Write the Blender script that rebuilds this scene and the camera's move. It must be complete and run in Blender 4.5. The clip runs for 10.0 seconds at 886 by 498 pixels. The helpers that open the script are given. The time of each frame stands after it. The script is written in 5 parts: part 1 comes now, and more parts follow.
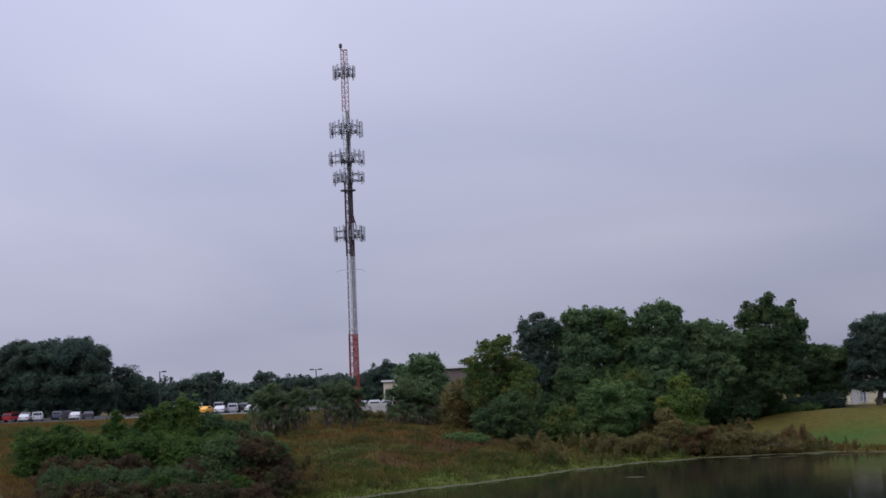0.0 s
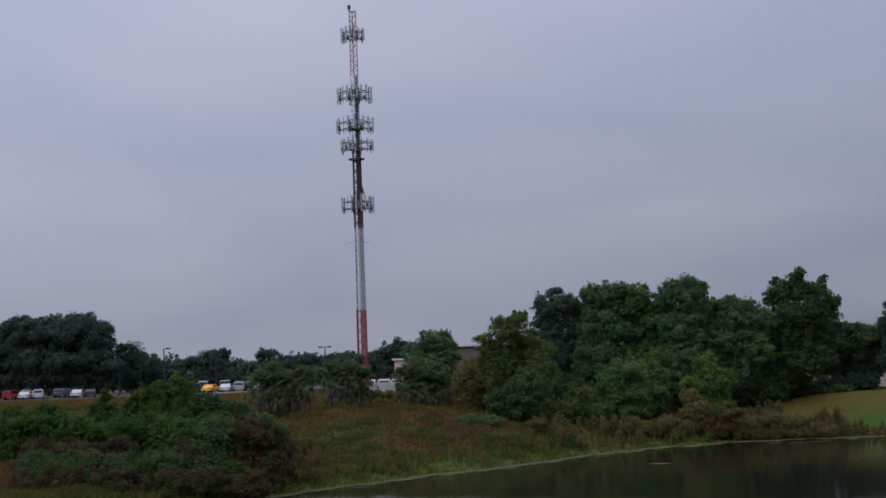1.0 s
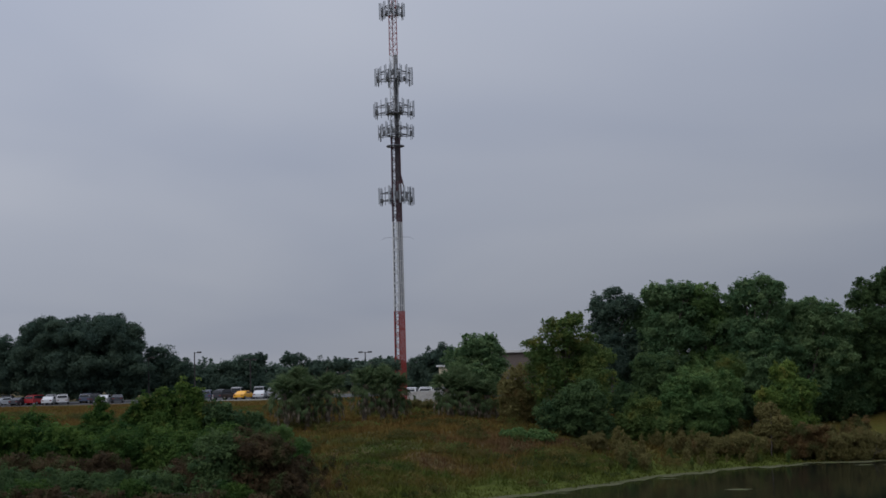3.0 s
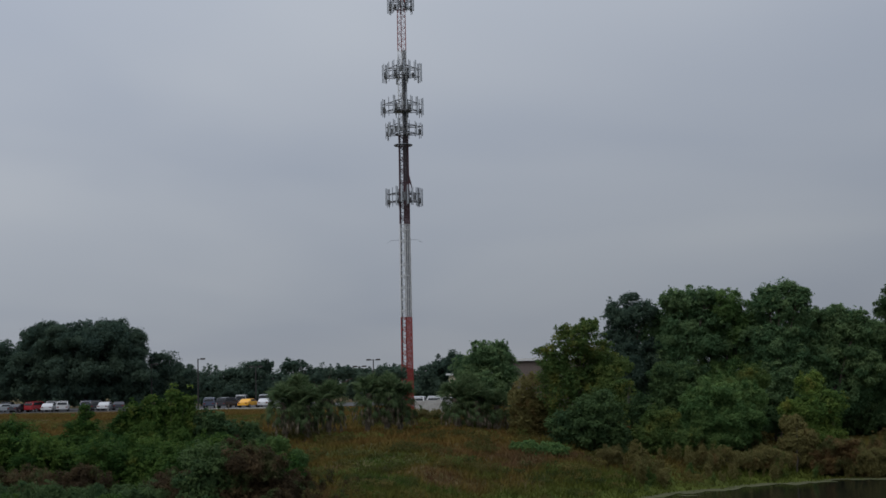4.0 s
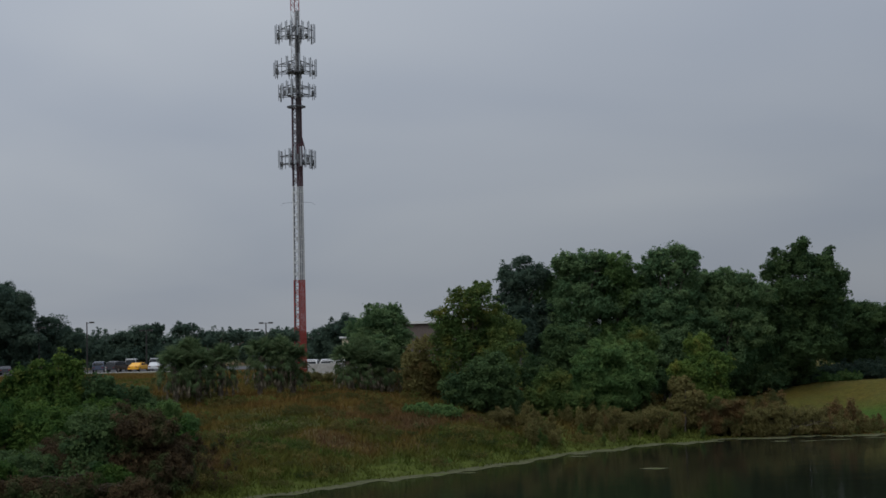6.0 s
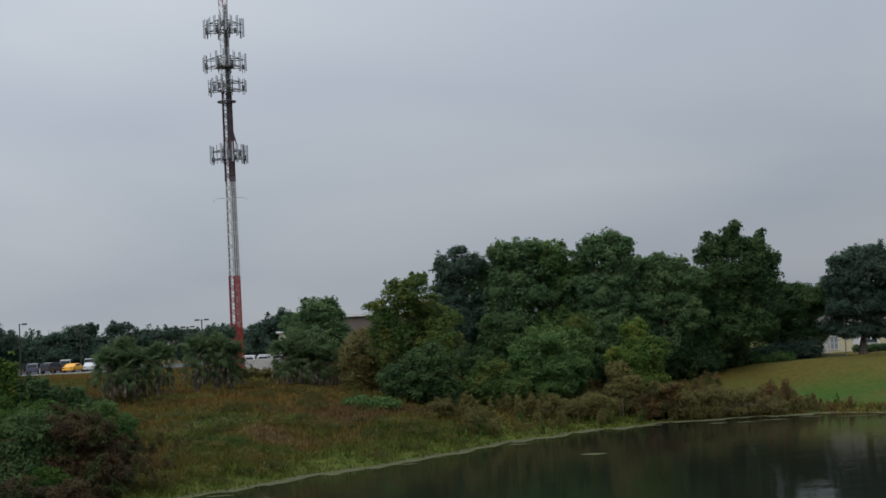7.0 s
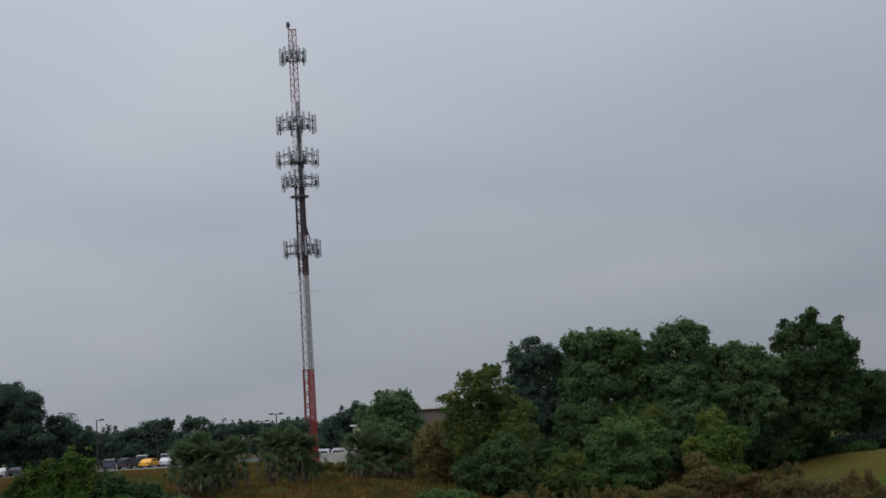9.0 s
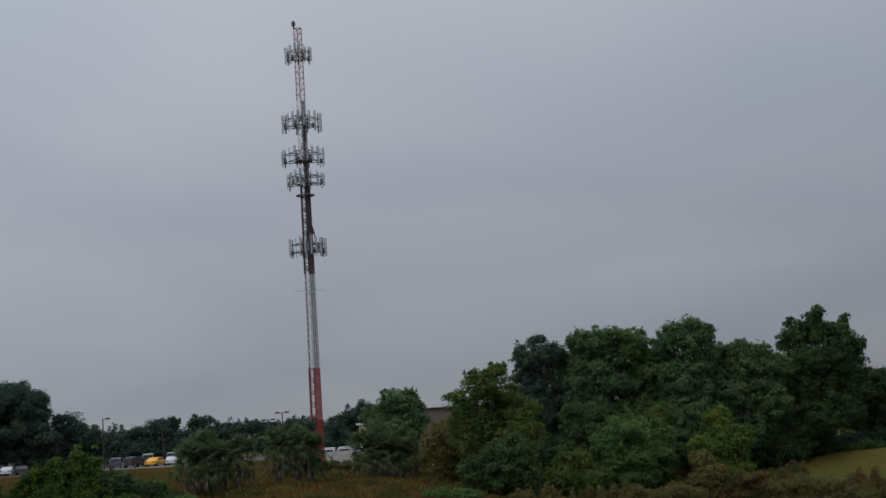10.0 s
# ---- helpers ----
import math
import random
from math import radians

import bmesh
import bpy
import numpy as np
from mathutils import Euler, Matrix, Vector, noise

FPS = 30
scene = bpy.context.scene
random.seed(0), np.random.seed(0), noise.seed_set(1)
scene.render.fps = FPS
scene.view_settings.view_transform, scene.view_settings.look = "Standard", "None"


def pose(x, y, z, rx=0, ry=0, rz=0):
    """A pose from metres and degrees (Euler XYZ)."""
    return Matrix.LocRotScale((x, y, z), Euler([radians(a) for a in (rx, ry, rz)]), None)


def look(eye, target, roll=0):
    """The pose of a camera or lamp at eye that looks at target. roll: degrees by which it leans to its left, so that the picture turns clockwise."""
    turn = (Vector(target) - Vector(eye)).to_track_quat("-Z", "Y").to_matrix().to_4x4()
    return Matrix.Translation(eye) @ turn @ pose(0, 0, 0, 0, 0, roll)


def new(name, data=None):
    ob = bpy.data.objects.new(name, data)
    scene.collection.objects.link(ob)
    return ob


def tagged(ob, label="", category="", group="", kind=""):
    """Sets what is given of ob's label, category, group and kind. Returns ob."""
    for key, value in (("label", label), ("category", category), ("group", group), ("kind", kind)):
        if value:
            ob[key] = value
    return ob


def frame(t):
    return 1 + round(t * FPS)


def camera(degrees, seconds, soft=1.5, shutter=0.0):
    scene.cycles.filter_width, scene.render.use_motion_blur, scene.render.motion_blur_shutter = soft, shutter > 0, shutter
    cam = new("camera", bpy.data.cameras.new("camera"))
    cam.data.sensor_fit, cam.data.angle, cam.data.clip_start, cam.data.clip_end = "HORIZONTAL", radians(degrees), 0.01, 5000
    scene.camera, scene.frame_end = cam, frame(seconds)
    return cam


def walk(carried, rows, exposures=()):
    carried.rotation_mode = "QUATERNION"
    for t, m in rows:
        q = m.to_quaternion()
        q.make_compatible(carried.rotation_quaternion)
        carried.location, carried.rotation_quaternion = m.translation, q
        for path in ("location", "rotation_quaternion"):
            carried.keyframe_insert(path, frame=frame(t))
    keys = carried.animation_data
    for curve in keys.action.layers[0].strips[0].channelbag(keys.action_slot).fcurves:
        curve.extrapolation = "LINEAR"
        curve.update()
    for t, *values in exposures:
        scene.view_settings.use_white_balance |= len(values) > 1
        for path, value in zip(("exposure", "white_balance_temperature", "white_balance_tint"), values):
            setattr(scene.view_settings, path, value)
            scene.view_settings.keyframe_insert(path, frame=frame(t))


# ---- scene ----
cam = camera(34.1, 10.0, soft=1.6)
walk(cam, [
    (0.0, pose(0.00, -31.09, 8.50, 95.414, 2.445, 1.292)),
    (0.5, pose(0.00, -31.34, 8.50, 94.850, 2.565, 1.817)),
    (1.0, pose(0.00, -22.31, 8.50, 94.595, 2.182, 1.843)),
    (1.5, pose(0.00, -22.35, 8.50, 94.505, 2.225, 2.365)),
    (2.0, pose(0.00, -14.00, 8.50, 94.609, 2.110, 2.833)),
    (2.5, pose(0.00, -13.90, 8.50, 94.774, 1.926, 3.244)),
    (3.0, pose(0.00, -6.71, 8.50, 94.938, 1.685, 3.827)),
    (4.5, pose(0.00, 0.00, 8.50, 95.400, 1.291, 4.363)),
    (5.0, pose(0.00, 0.00, 8.50, 95.463, 1.077, 4.067)),
    (5.5, pose(0.00, 0.00, 8.50, 95.592, 0.883, 2.089)),
    (6.0, pose(0.00, 0.00, 8.50, 93.721, 1.524, 0.109)),
    (6.2, pose(0.00, 0.00, 8.50, 93.952, 1.543, -0.100)),
    (7.3, pose(0.00, 0.00, 8.50, 92.541, 3.320, -2.890)),
    (7.5, pose(0.00, 0.00, 8.50, 92.122, 3.126, -2.824)),
    (8.0, pose(0.00, 0.00, 8.50, 92.551, 3.525, -3.191)),
    (8.5, pose(0.00, 0.00, 8.50, 94.843, 3.569, -1.972)),
    (9.0, pose(0.00, 0.00, 8.50, 97.072, 3.617, 0.565)),
    (9.5, pose(0.00, 0.00, 8.50, 96.761, 3.602, -0.299)),
    (10.0, pose(0.00, 0.00, 8.50, 97.029, 3.669, 0.795)),
], exposures=[
    (0.0, 0.42, 6120, 26),
    (0.2, 0.24, 6120, 26),
    (0.5, 0.02, 6120, 25),
    (1.0, 0.06, 6100, 22),
    (2.5, 0.0, 6250, 17),
    (4.5, 0.0, 6500, 10),
    (6.2, 0.0, 6500, 10),
    (7.3, 0.47, 6650, 9),
    (8.0, 0.46, 6700, 10),
    (8.5, 0.42, 6700, 11),
    (9.0, 0.15, 6600, 11),
    (9.5, -0.08, 6540, 11),
    (10.0, -0.08, 6540, 11),
])

# ---------- world and light: overcast sky with soft cloud, one wide weak sun ----------
SUN_ELEV, SUN_ROT = radians(43), radians(213)
world = bpy.data.worlds.new("overcast_sky")
scene.world = world
world.use_nodes = True
nt = world.node_tree
nt.nodes.clear()


def wn(kind, **kw):
    n = nt.nodes.new(kind)
    for k, v in kw.items():
        n.inputs[k].default_value = v
    return n


sky = nt.nodes.new("ShaderNodeTexSky")
sky.sky_type = "NISHITA"
sky.sun_disc = False
sky.sun_elevation, sky.sun_rotation = SUN_ELEV, SUN_ROT
sky_dim = nt.nodes.new("ShaderNodeVectorMath")
sky_dim.operation = "SCALE"
sky_dim.inputs["Scale"].default_value = 0.06
nt.links.new(sky.outputs[0], sky_dim.inputs[0])
coord = nt.nodes.new("ShaderNodeTexCoord")
# cloud deck: the direction met with a flat layer far overhead
sep = nt.nodes.new("ShaderNodeSeparateXYZ")
nt.links.new(coord.outputs["Generated"], sep.inputs[0])
up = nt.nodes.new("ShaderNodeMath")
up.operation = "ADD"
up.inputs[1].default_value = 0.22
absz = nt.nodes.new("ShaderNodeMath")
absz.operation = "ABSOLUTE"
nt.links.new(sep.outputs[2], absz.inputs[0])
nt.links.new(absz.outputs[0], up.inputs[0])
flat = nt.nodes.new("ShaderNodeCombineXYZ")
for i in (0, 1):
    dv = nt.nodes.new("ShaderNodeMath")
    dv.operation = "DIVIDE"
    nt.links.new(sep.outputs[i], dv.inputs[0])
    nt.links.new(up.outputs[0], dv.inputs[1])
    nt.links.new(dv.outputs[0], flat.inputs[i])
cl = wn("ShaderNodeTexNoise", Scale=0.9, Detail=3.0, Roughness=0.4, Distortion=0.3)
nt.links.new(flat.outputs[0], cl.inputs["Vector"])
ramp = nt.nodes.new("ShaderNodeValToRGB")
ramp.color_ramp.elements[0].position = 0.32
ramp.color_ramp.elements[0].color = (0.298, 0.336, 0.404, 1)
ramp.color_ramp.elements[1].position = 0.70
ramp.color_ramp.elements[1].color = (0.404, 0.434, 0.475, 1)
nt.links.new(cl.outputs["Fac"], ramp.inputs[0])
# the deck is brighter overhead than at the horizon, and thicker to one side
glow_dir = nt.nodes.new("ShaderNodeVectorMath")
glow_dir.operation = "DOT_PRODUCT"
glow_dir.inputs[1].default_value = (-0.14, 0.0, 0.95)
nt.links.new(coord.outputs["Generated"], glow_dir.inputs[0])
glow = nt.nodes.new("ShaderNodeMath")
glow.operation = "MULTIPLY_ADD"
glow.inputs[1].default_value = 1.65
glow.inputs[2].default_value = 0.57
nt.links.new(glow_dir.outputs["Value"], glow.inputs[0])
deck = nt.nodes.new("ShaderNodeVectorMath")
deck.operation = "SCALE"
nt.links.new(ramp.outputs[0], deck.inputs[0])
nt.links.new(glow.outputs[0], deck.inputs["Scale"])
mix = nt.nodes.new("ShaderNodeMix")
mix.data_type = "RGBA"
mix.inputs[0].default_value = 0.96
nt.links.new(sky_dim.outputs[0], mix.inputs[6])
nt.links.new(deck.outputs[0], mix.inputs[7])
bg = nt.nodes.new("ShaderNodeBackground")
bg.inputs["Strength"].default_value = 1.22
nt.links.new(mix.outputs[2], bg.inputs[0])
wout = nt.nodes.new("ShaderNodeOutputWorld")
nt.links.new(bg.outputs[0], wout.inputs[0])

sun_data = bpy.data.lights.new("sun", "SUN")
sun_data.energy, sun_data.angle, sun_data.color = 0.8, radians(35), (1.0, 0.96, 0.9)
sun = new("sun", sun_data)
sun.matrix_world = look((0, 0, 200), Vector((0, 0, 200)) - 100 * Vector((-0.40, -0.62, 0.68)))


# ---------- materials ----------
def material(name, rough=0.8, metal=0.0, spec=0.5):
    m = bpy.data.materials.new(name)
    m.use_nodes = True
    b = m.node_tree.nodes["Principled BSDF"]
    b.inputs["Roughness"].default_value = rough
    b.inputs["Metallic"].default_value = metal
    b.inputs["Specular IOR Level"].default_value = spec
    return m, m.node_tree, b


def noise_node(t, scale, detail=3.0, rough=0.55, coords="Object", stretch=(1, 1, 1)):
    c = t.nodes.new("ShaderNodeTexCoord")
    mp = t.nodes.new("ShaderNodeMapping")
    mp.inputs["Scale"].default_value = stretch
    n = t.nodes.new("ShaderNodeTexNoise")
    n.inputs["Scale"].default_value, n.inputs["Detail"].default_value, n.inputs["Roughness"].default_value = scale, detail, rough
    t.links.new(c.outputs[coords], mp.inputs[0])
    t.links.new(mp.outputs[0], n.inputs["Vector"])
    return n.outputs["Fac"]


def ramp_node(t, fac, stops):
    r = t.nodes.new("ShaderNodeValToRGB")
    e = r.color_ramp.elements
    while len(e) < len(stops):
        e.new(0.5)
    for el, (p, c) in zip(e, stops):
        el.position, el.color = p, (*c, 1)
    t.links.new(fac, r.inputs[0])
    return r.outputs[0]


def mix_node(t, fac, a, b, blend="MIX"):
    m = t.nodes.new("ShaderNodeMix")
    m.data_type, m.blend_type = "RGBA", blend
    for sock, v in ((m.inputs[0], fac), (m.inputs[6], a), (m.inputs[7], b)):
        if isinstance(v, (int, float)):
            sock.default_value = v
        elif isinstance(v, tuple):
            sock.default_value = (*v, 1)
        else:
            t.links.new(v, sock)
    return m.outputs[2]


def bump_node(t, b, height, strength=0.4, dist=0.02):
    n = t.nodes.new("ShaderNodeBump")
    n.inputs["Strength"].default_value, n.inputs["Distance"].default_value = strength, dist
    t.links.new(height, n.inputs["Height"])
    t.links.new(n.outputs[0], b.inputs["Normal"])


def painted(name, colour, rough=0.5, metal=0.0, wear=(0.12, 0.1, 0.08), amount=0.35, scale=3.0):
    """Paint or coated metal with dirt at two scales."""
    m, t, b = material(name, rough, metal)
    fine = noise_node(t, scale * 9, 4)
    big = noise_node(t, scale, 5, 0.65)
    dirt = ramp_node(t, big, [(0.45, (0, 0, 0)), (0.75, (amount, amount, amount))])
    base = mix_node(t, dirt, colour, wear)
    dull = ramp_node(t, fine, [(0.3, (0.8, 0.8, 0.8)), (0.7, (1.08, 1.08, 1.08))])
    t.links.new(mix_node(t, 1.0, base, dull, "MULTIPLY"), b.inputs["Base Color"])
    bump_node(t, b, fine, 0.15, 0.004)
    return m


def leafy(name, dark, light, odd=None, odd_share=0.12, trans=0.45):
    """Leaves: the colour goes by clump (tint, with light from above put in), by leaf and by broad patches."""
    m, t, b = material(name, 0.75, 0.0, 0.1)
    at = t.nodes.new("ShaderNodeAttribute")
    at.attribute_name = "tint"
    geo = t.nodes.new("ShaderNodeNewGeometry")
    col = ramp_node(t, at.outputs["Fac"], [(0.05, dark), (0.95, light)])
    leaf = ramp_node(t, geo.outputs["Random Per Island"], [(0.0, (0.95, 0.95, 0.95)), (1.0, (1.05, 1.05, 1.04))])
    col = mix_node(t, 1.0, col, leaf, "MULTIPLY")
    if odd:
        patch = noise_node(t, 0.7, 3)
        mask = ramp_node(t, patch, [(0.62 - odd_share, (0, 0, 0)), (0.78 - odd_share, (0.9, 0.9, 0.9))])
        col = mix_node(t, mask, col, odd)
    t.links.new(col, b.inputs["Base Color"])
    tr = t.nodes.new("ShaderNodeBsdfTranslucent")
    t.links.new(col, tr.inputs[0])
    mx = t.nodes.new("ShaderNodeMixShader")
    mx.inputs[0].default_value = trans
    out = t.nodes["Material Output"]
    t.links.new(b.outputs[0], mx.inputs[1])
    t.links.new(tr.outputs[0], mx.inputs[2])
    t.links.new(mx.outputs[0], out.inputs[0])
    return m


LEAF_DEEP = leafy("leaf_deep_green", (0.070, 0.136, 0.062), (0.168, 0.248, 0.108))
LEAF_BLUE = leafy("leaf_blue_green", (0.052, 0.088, 0.068), (0.084, 0.127, 0.088))
LEAF_MID = leafy("leaf_mid_green", (0.070, 0.142, 0.048), (0.140, 0.222, 0.072))
LEAF_LIME = leafy("leaf_lime_green", (0.069, 0.128, 0.032), (0.170, 0.241, 0.052), (0.256, 0.230, 0.057), 0.05)
LEAF_OLIVE = leafy("leaf_olive_yellow", (0.066, 0.118, 0.036), (0.122, 0.170, 0.048), (0.185, 0.190, 0.046), 0.10)
LEAF_RUST = leafy("leaf_rust_brown", (0.098, 0.089, 0.032), (0.169, 0.141, 0.044), (0.076, 0.160, 0.034), 0.12)
LEAF_BRUSH = leafy("leaf_dying_brush", (0.058, 0.043, 0.025), (0.110, 0.077, 0.041), (0.060, 0.098, 0.034), 0.14)
LEAF_RED = leafy("leaf_red_brown", (0.140, 0.092, 0.044), (0.230, 0.152, 0.068), (0.100, 0.120, 0.045), 0.16)
LEAF_BROWN = leafy("leaf_olive_brown", (0.128, 0.122, 0.046), (0.215, 0.192, 0.074), (0.200, 0.128, 0.056), 0.06)
LEAF_DARK = leafy("leaf_dark_green", (0.050, 0.096, 0.042), (0.092, 0.146, 0.054))
LEAF_WEED = leafy("leaf_weed_olive", (0.064, 0.070, 0.022), (0.102, 0.099, 0.031))
LEAF_HERB = leafy("leaf_herb_green", (0.050, 0.069, 0.022), (0.070, 0.089, 0.025))
LEAF_TAN = leafy("leaf_tan_seed", (0.120, 0.108, 0.042), (0.188, 0.166, 0.070), (0.068, 0.086, 0.023), 0.12)
LEAF_THICKET = leafy("leaf_thicket_green", (0.030, 0.076, 0.019), (0.084, 0.146, 0.032), (0.150, 0.175, 0.036), 0.02)
PALM_GREEN = leafy("palm_frond_green", (0.050, 0.092, 0.040), (0.140, 0.188, 0.086))
PALM_DEAD = leafy("palm_frond_dead", (0.085, 0.072, 0.052), (0.240, 0.210, 0.155), trans=0.1)


def bark(name, dark, light):
    m, t, b = material(name, 0.9)
    n = noise_node(t, 6, 5, 0.65, stretch=(1, 1, 0.25))
    big = noise_node(t, 0.8, 3)
    c = mix_node(t, 1.0, ramp_node(t, n, [(0.3, dark), (0.7, light)]), ramp_node(t, big, [(0.3, (0.7, 0.7, 0.7)), (0.7, (1.1, 1.1, 1.1))]), "MULTIPLY")
    t.links.new(c, b.inputs["Base Color"])
    bump_node(t, b, n, 0.7, 0.03)
    return m


BARK = bark("oak_bark", (0.045, 0.036, 0.028), (0.15, 0.125, 0.10))
PALM_BARK = bark("palm_boot_bark", (0.07, 0.055, 0.04), (0.20, 0.165, 0.125))

# ground: soil and thatch under the meadow, mown lawn on the hill
GROUND, t, b = material("meadow_ground", 0.95, 0, 0.2)
pos = t.nodes.new("ShaderNodeTexCoord")
broad = noise_node(t, 0.09, 4, 0.6)
fine = noise_node(t, 2.2, 6, 0.7)
speck = noise_node(t, 14, 3, 0.7)
meadow = ramp_node(t, broad, [(0.36, (0.100, 0.054, 0.023)), (0.52, (0.097, 0.074, 0.026)), (0.66, (0.059, 0.080, 0.020))])
lawn = ramp_node(t, noise_node(t, 0.16, 5, 0.6, stretch=(0.5, 1, 1)), [(0.36, (0.070, 0.080, 0.013)), (0.50, (0.046, 0.086, 0.010)), (0.64, (0.032, 0.086, 0.009))])
zone = t.nodes.new("ShaderNodeAttribute")
zone.attribute_name = "lawn"
dryness = t.nodes.new("ShaderNodeAttribute")
dryness.attribute_name = "dry"
lawn = mix_node(t, dryness.outputs["Fac"], lawn, ramp_node(t, noise_node(t, 0.4, 5, 0.65), [(0.3, (0.121, 0.082, 0.014)), (0.7, (0.085, 0.077, 0.013))]))
sedge = t.nodes.new("ShaderNodeAttribute")
sedge.attribute_name = "sedge"
meadow = mix_node(t, sedge.outputs["Fac"], meadow, (0.075, 0.096, 0.014))
col = mix_node(t, zone.outputs["Fac"], meadow, lawn)
col = mix_node(t, 1.0, col, ramp_node(t, fine, [(0.25, (0.55, 0.55, 0.55)), (0.75, (1.3, 1.3, 1.3))]), "MULTIPLY")
t.links.new(col, b.inputs["Base Color"])
bump_node(t, b, speck, 0.6, 0.06)

# grass blades: species patches by noise and by nearness to the water
GRASS, t, b = material("meadow_grass", 0.8, 0, 0.06)
geo = t.nodes.new("ShaderNodeNewGeometry")
wet = t.nodes.new("ShaderNodeAttribute")
wet.attribute_name = "tint"
patch = noise_node(t, 0.13, 4, 0.62)
small = noise_node(t, 0.9, 3, 0.6)
dry = ramp_node(t, patch, [(0.38, (0.108, 0.062, 0.034)), (0.46, (0.128, 0.088, 0.026)), (0.54, (0.090, 0.092, 0.022)), (0.62, (0.056, 0.096, 0.020))])
dry = mix_node(t, ramp_node(t, small, [(0.45, (0, 0, 0)), (0.7, (0.35, 0.35, 0.35))]), dry, (0.087, 0.098, 0.028))
lush = ramp_node(t, small, [(0.35, (0.066, 0.088, 0.018)), (0.7, (0.098, 0.122, 0.024))])
flip = t.nodes.new("ShaderNodeMath")
flip.operation = "MULTIPLY"
flip.inputs[1].default_value = -1
t.links.new(wet.outputs["Fac"], flip.inputs[0])
ochre = ramp_node(t, small, [(0.35, (0.138, 0.080, 0.028)), (0.7, (0.142, 0.106, 0.027))])
dry = mix_node(t, flip.outputs[0], dry, ochre)
col = mix_node(t, wet.outputs["Fac"], dry, lush)
col = mix_node(t, 1.0, col, ramp_node(t, geo.outputs["Random Per Island"], [(0.0, (0.9, 0.9, 0.9)), (1.0, (1.1, 1.1, 1.08))]), "MULTIPLY")
t.links.new(col, b.inputs["Base Color"])
tr = t.nodes.new("ShaderNodeBsdfTranslucent")
t.links.new(col, tr.inputs[0])
mx = t.nodes.new("ShaderNodeMixShader")
mx.inputs[0].default_value = 0.25
t.links.new(b.outputs[0], mx.inputs[1])
t.links.new(tr.outputs[0], mx.inputs[2])
t.links.new(mx.outputs[0], t.nodes["Material Output"].inputs[0])

# pond: dark still water, ruffled by wind on the open side
WATER, t, b = material("pond_water", 0.03, 0, 0.5)
b.inputs["Base Color"].default_value = (0.012, 0.014, 0.010, 1)
b.inputs["IOR"].default_value = 1.33
pos = t.nodes.new("ShaderNodeTexCoord")
sp = t.nodes.new("ShaderNodeSeparateXYZ")
t.links.new(pos.outputs["Object"], sp.inputs[0])
lean = t.nodes.new("ShaderNodeMath")
lean.operation = "MULTIPLY_ADD"
lean.inputs[1].default_value = 0.45
t.links.new(sp.outputs[0], lean.inputs[0])
t.links.new(sp.outputs[1], lean.inputs[2])
wob = t.nodes.new("ShaderNodeMath")
wob.operation = "MULTIPLY_ADD"
wob.inputs[1].default_value = 4.0
t.links.new(noise_node(t, 0.25, 3), wob.inputs[0])
t.links.new(lean.outputs[0], wob.inputs[2])
gust = t.nodes.new("ShaderNodeMapRange")
gust.inputs["From Min"].default_value, gust.inputs["From Max"].default_value = 71.5, 74.0
gust.inputs["To Min"].default_value, gust.inputs["To Max"].default_value = 1.0, 0.18
t.links.new(wob.outputs[0], gust.inputs["Value"])
rip = noise_node(t, 3.2, 3, 0.6, stretch=(0.22, 1.0, 1))
rip2 = noise_node(t, 0.6, 2, 0.5, stretch=(0.3, 1.0, 1))
hsum = t.nodes.new("ShaderNodeMath")
hsum.operation = "MULTIPLY_ADD"
hsum.inputs[1].default_value = 2.0
t.links.new(rip2, hsum.inputs[0])
t.links.new(rip, hsum.inputs[2])
hh = t.nodes.new("ShaderNodeMath")
hh.operation = "MULTIPLY"
t.links.new(hsum.outputs[0], hh.inputs[0])
t.links.new(gust.outputs[0], hh.inputs[1])
bump_node(t, b, hh.outputs[0], 1.0, 0.035)

SCUM, t, b = material("duckweed_scum", 1.0, 0, 0.0)
n1 = noise_node(t, 0.8, 5, 0.65)
n2 = noise_node(t, 7, 4, 0.7)
col = ramp_node(t, n1, [(0.35, (0.070, 0.080, 0.036)), (0.5, (0.108, 0.108, 0.066)), (0.66, (0.080, 0.098, 0.034))])
col = mix_node(t, 1.0, col, ramp_node(t, n2, [(0.3, (0.6, 0.6, 0.6)), (0.7, (1.25, 1.25, 1.25))]), "MULTIPLY")
t.links.new(col, b.inputs["Base Color"])
bump_node(t, b, n2, 0.5, 0.02)

ASPHALT, t, b = material("asphalt", 0.9, 0, 0.3)
n1 = noise_node(t, 0.25, 4)
n2 = noise_node(t, 25, 3)
col = mix_node(t, 1.0, ramp_node(t, n1, [(0.35, (0.05, 0.05, 0.052)), (0.65, (0.10, 0.10, 0.10))]), ramp_node(t, n2, [(0.3, (0.8, 0.8, 0.8)), (0.7, (1.2, 1.2, 1.2))]), "MULTIPLY")
t.links.new(col, b.inputs["Base Color"])
bump_node(t, b, n2, 0.3, 0.01)

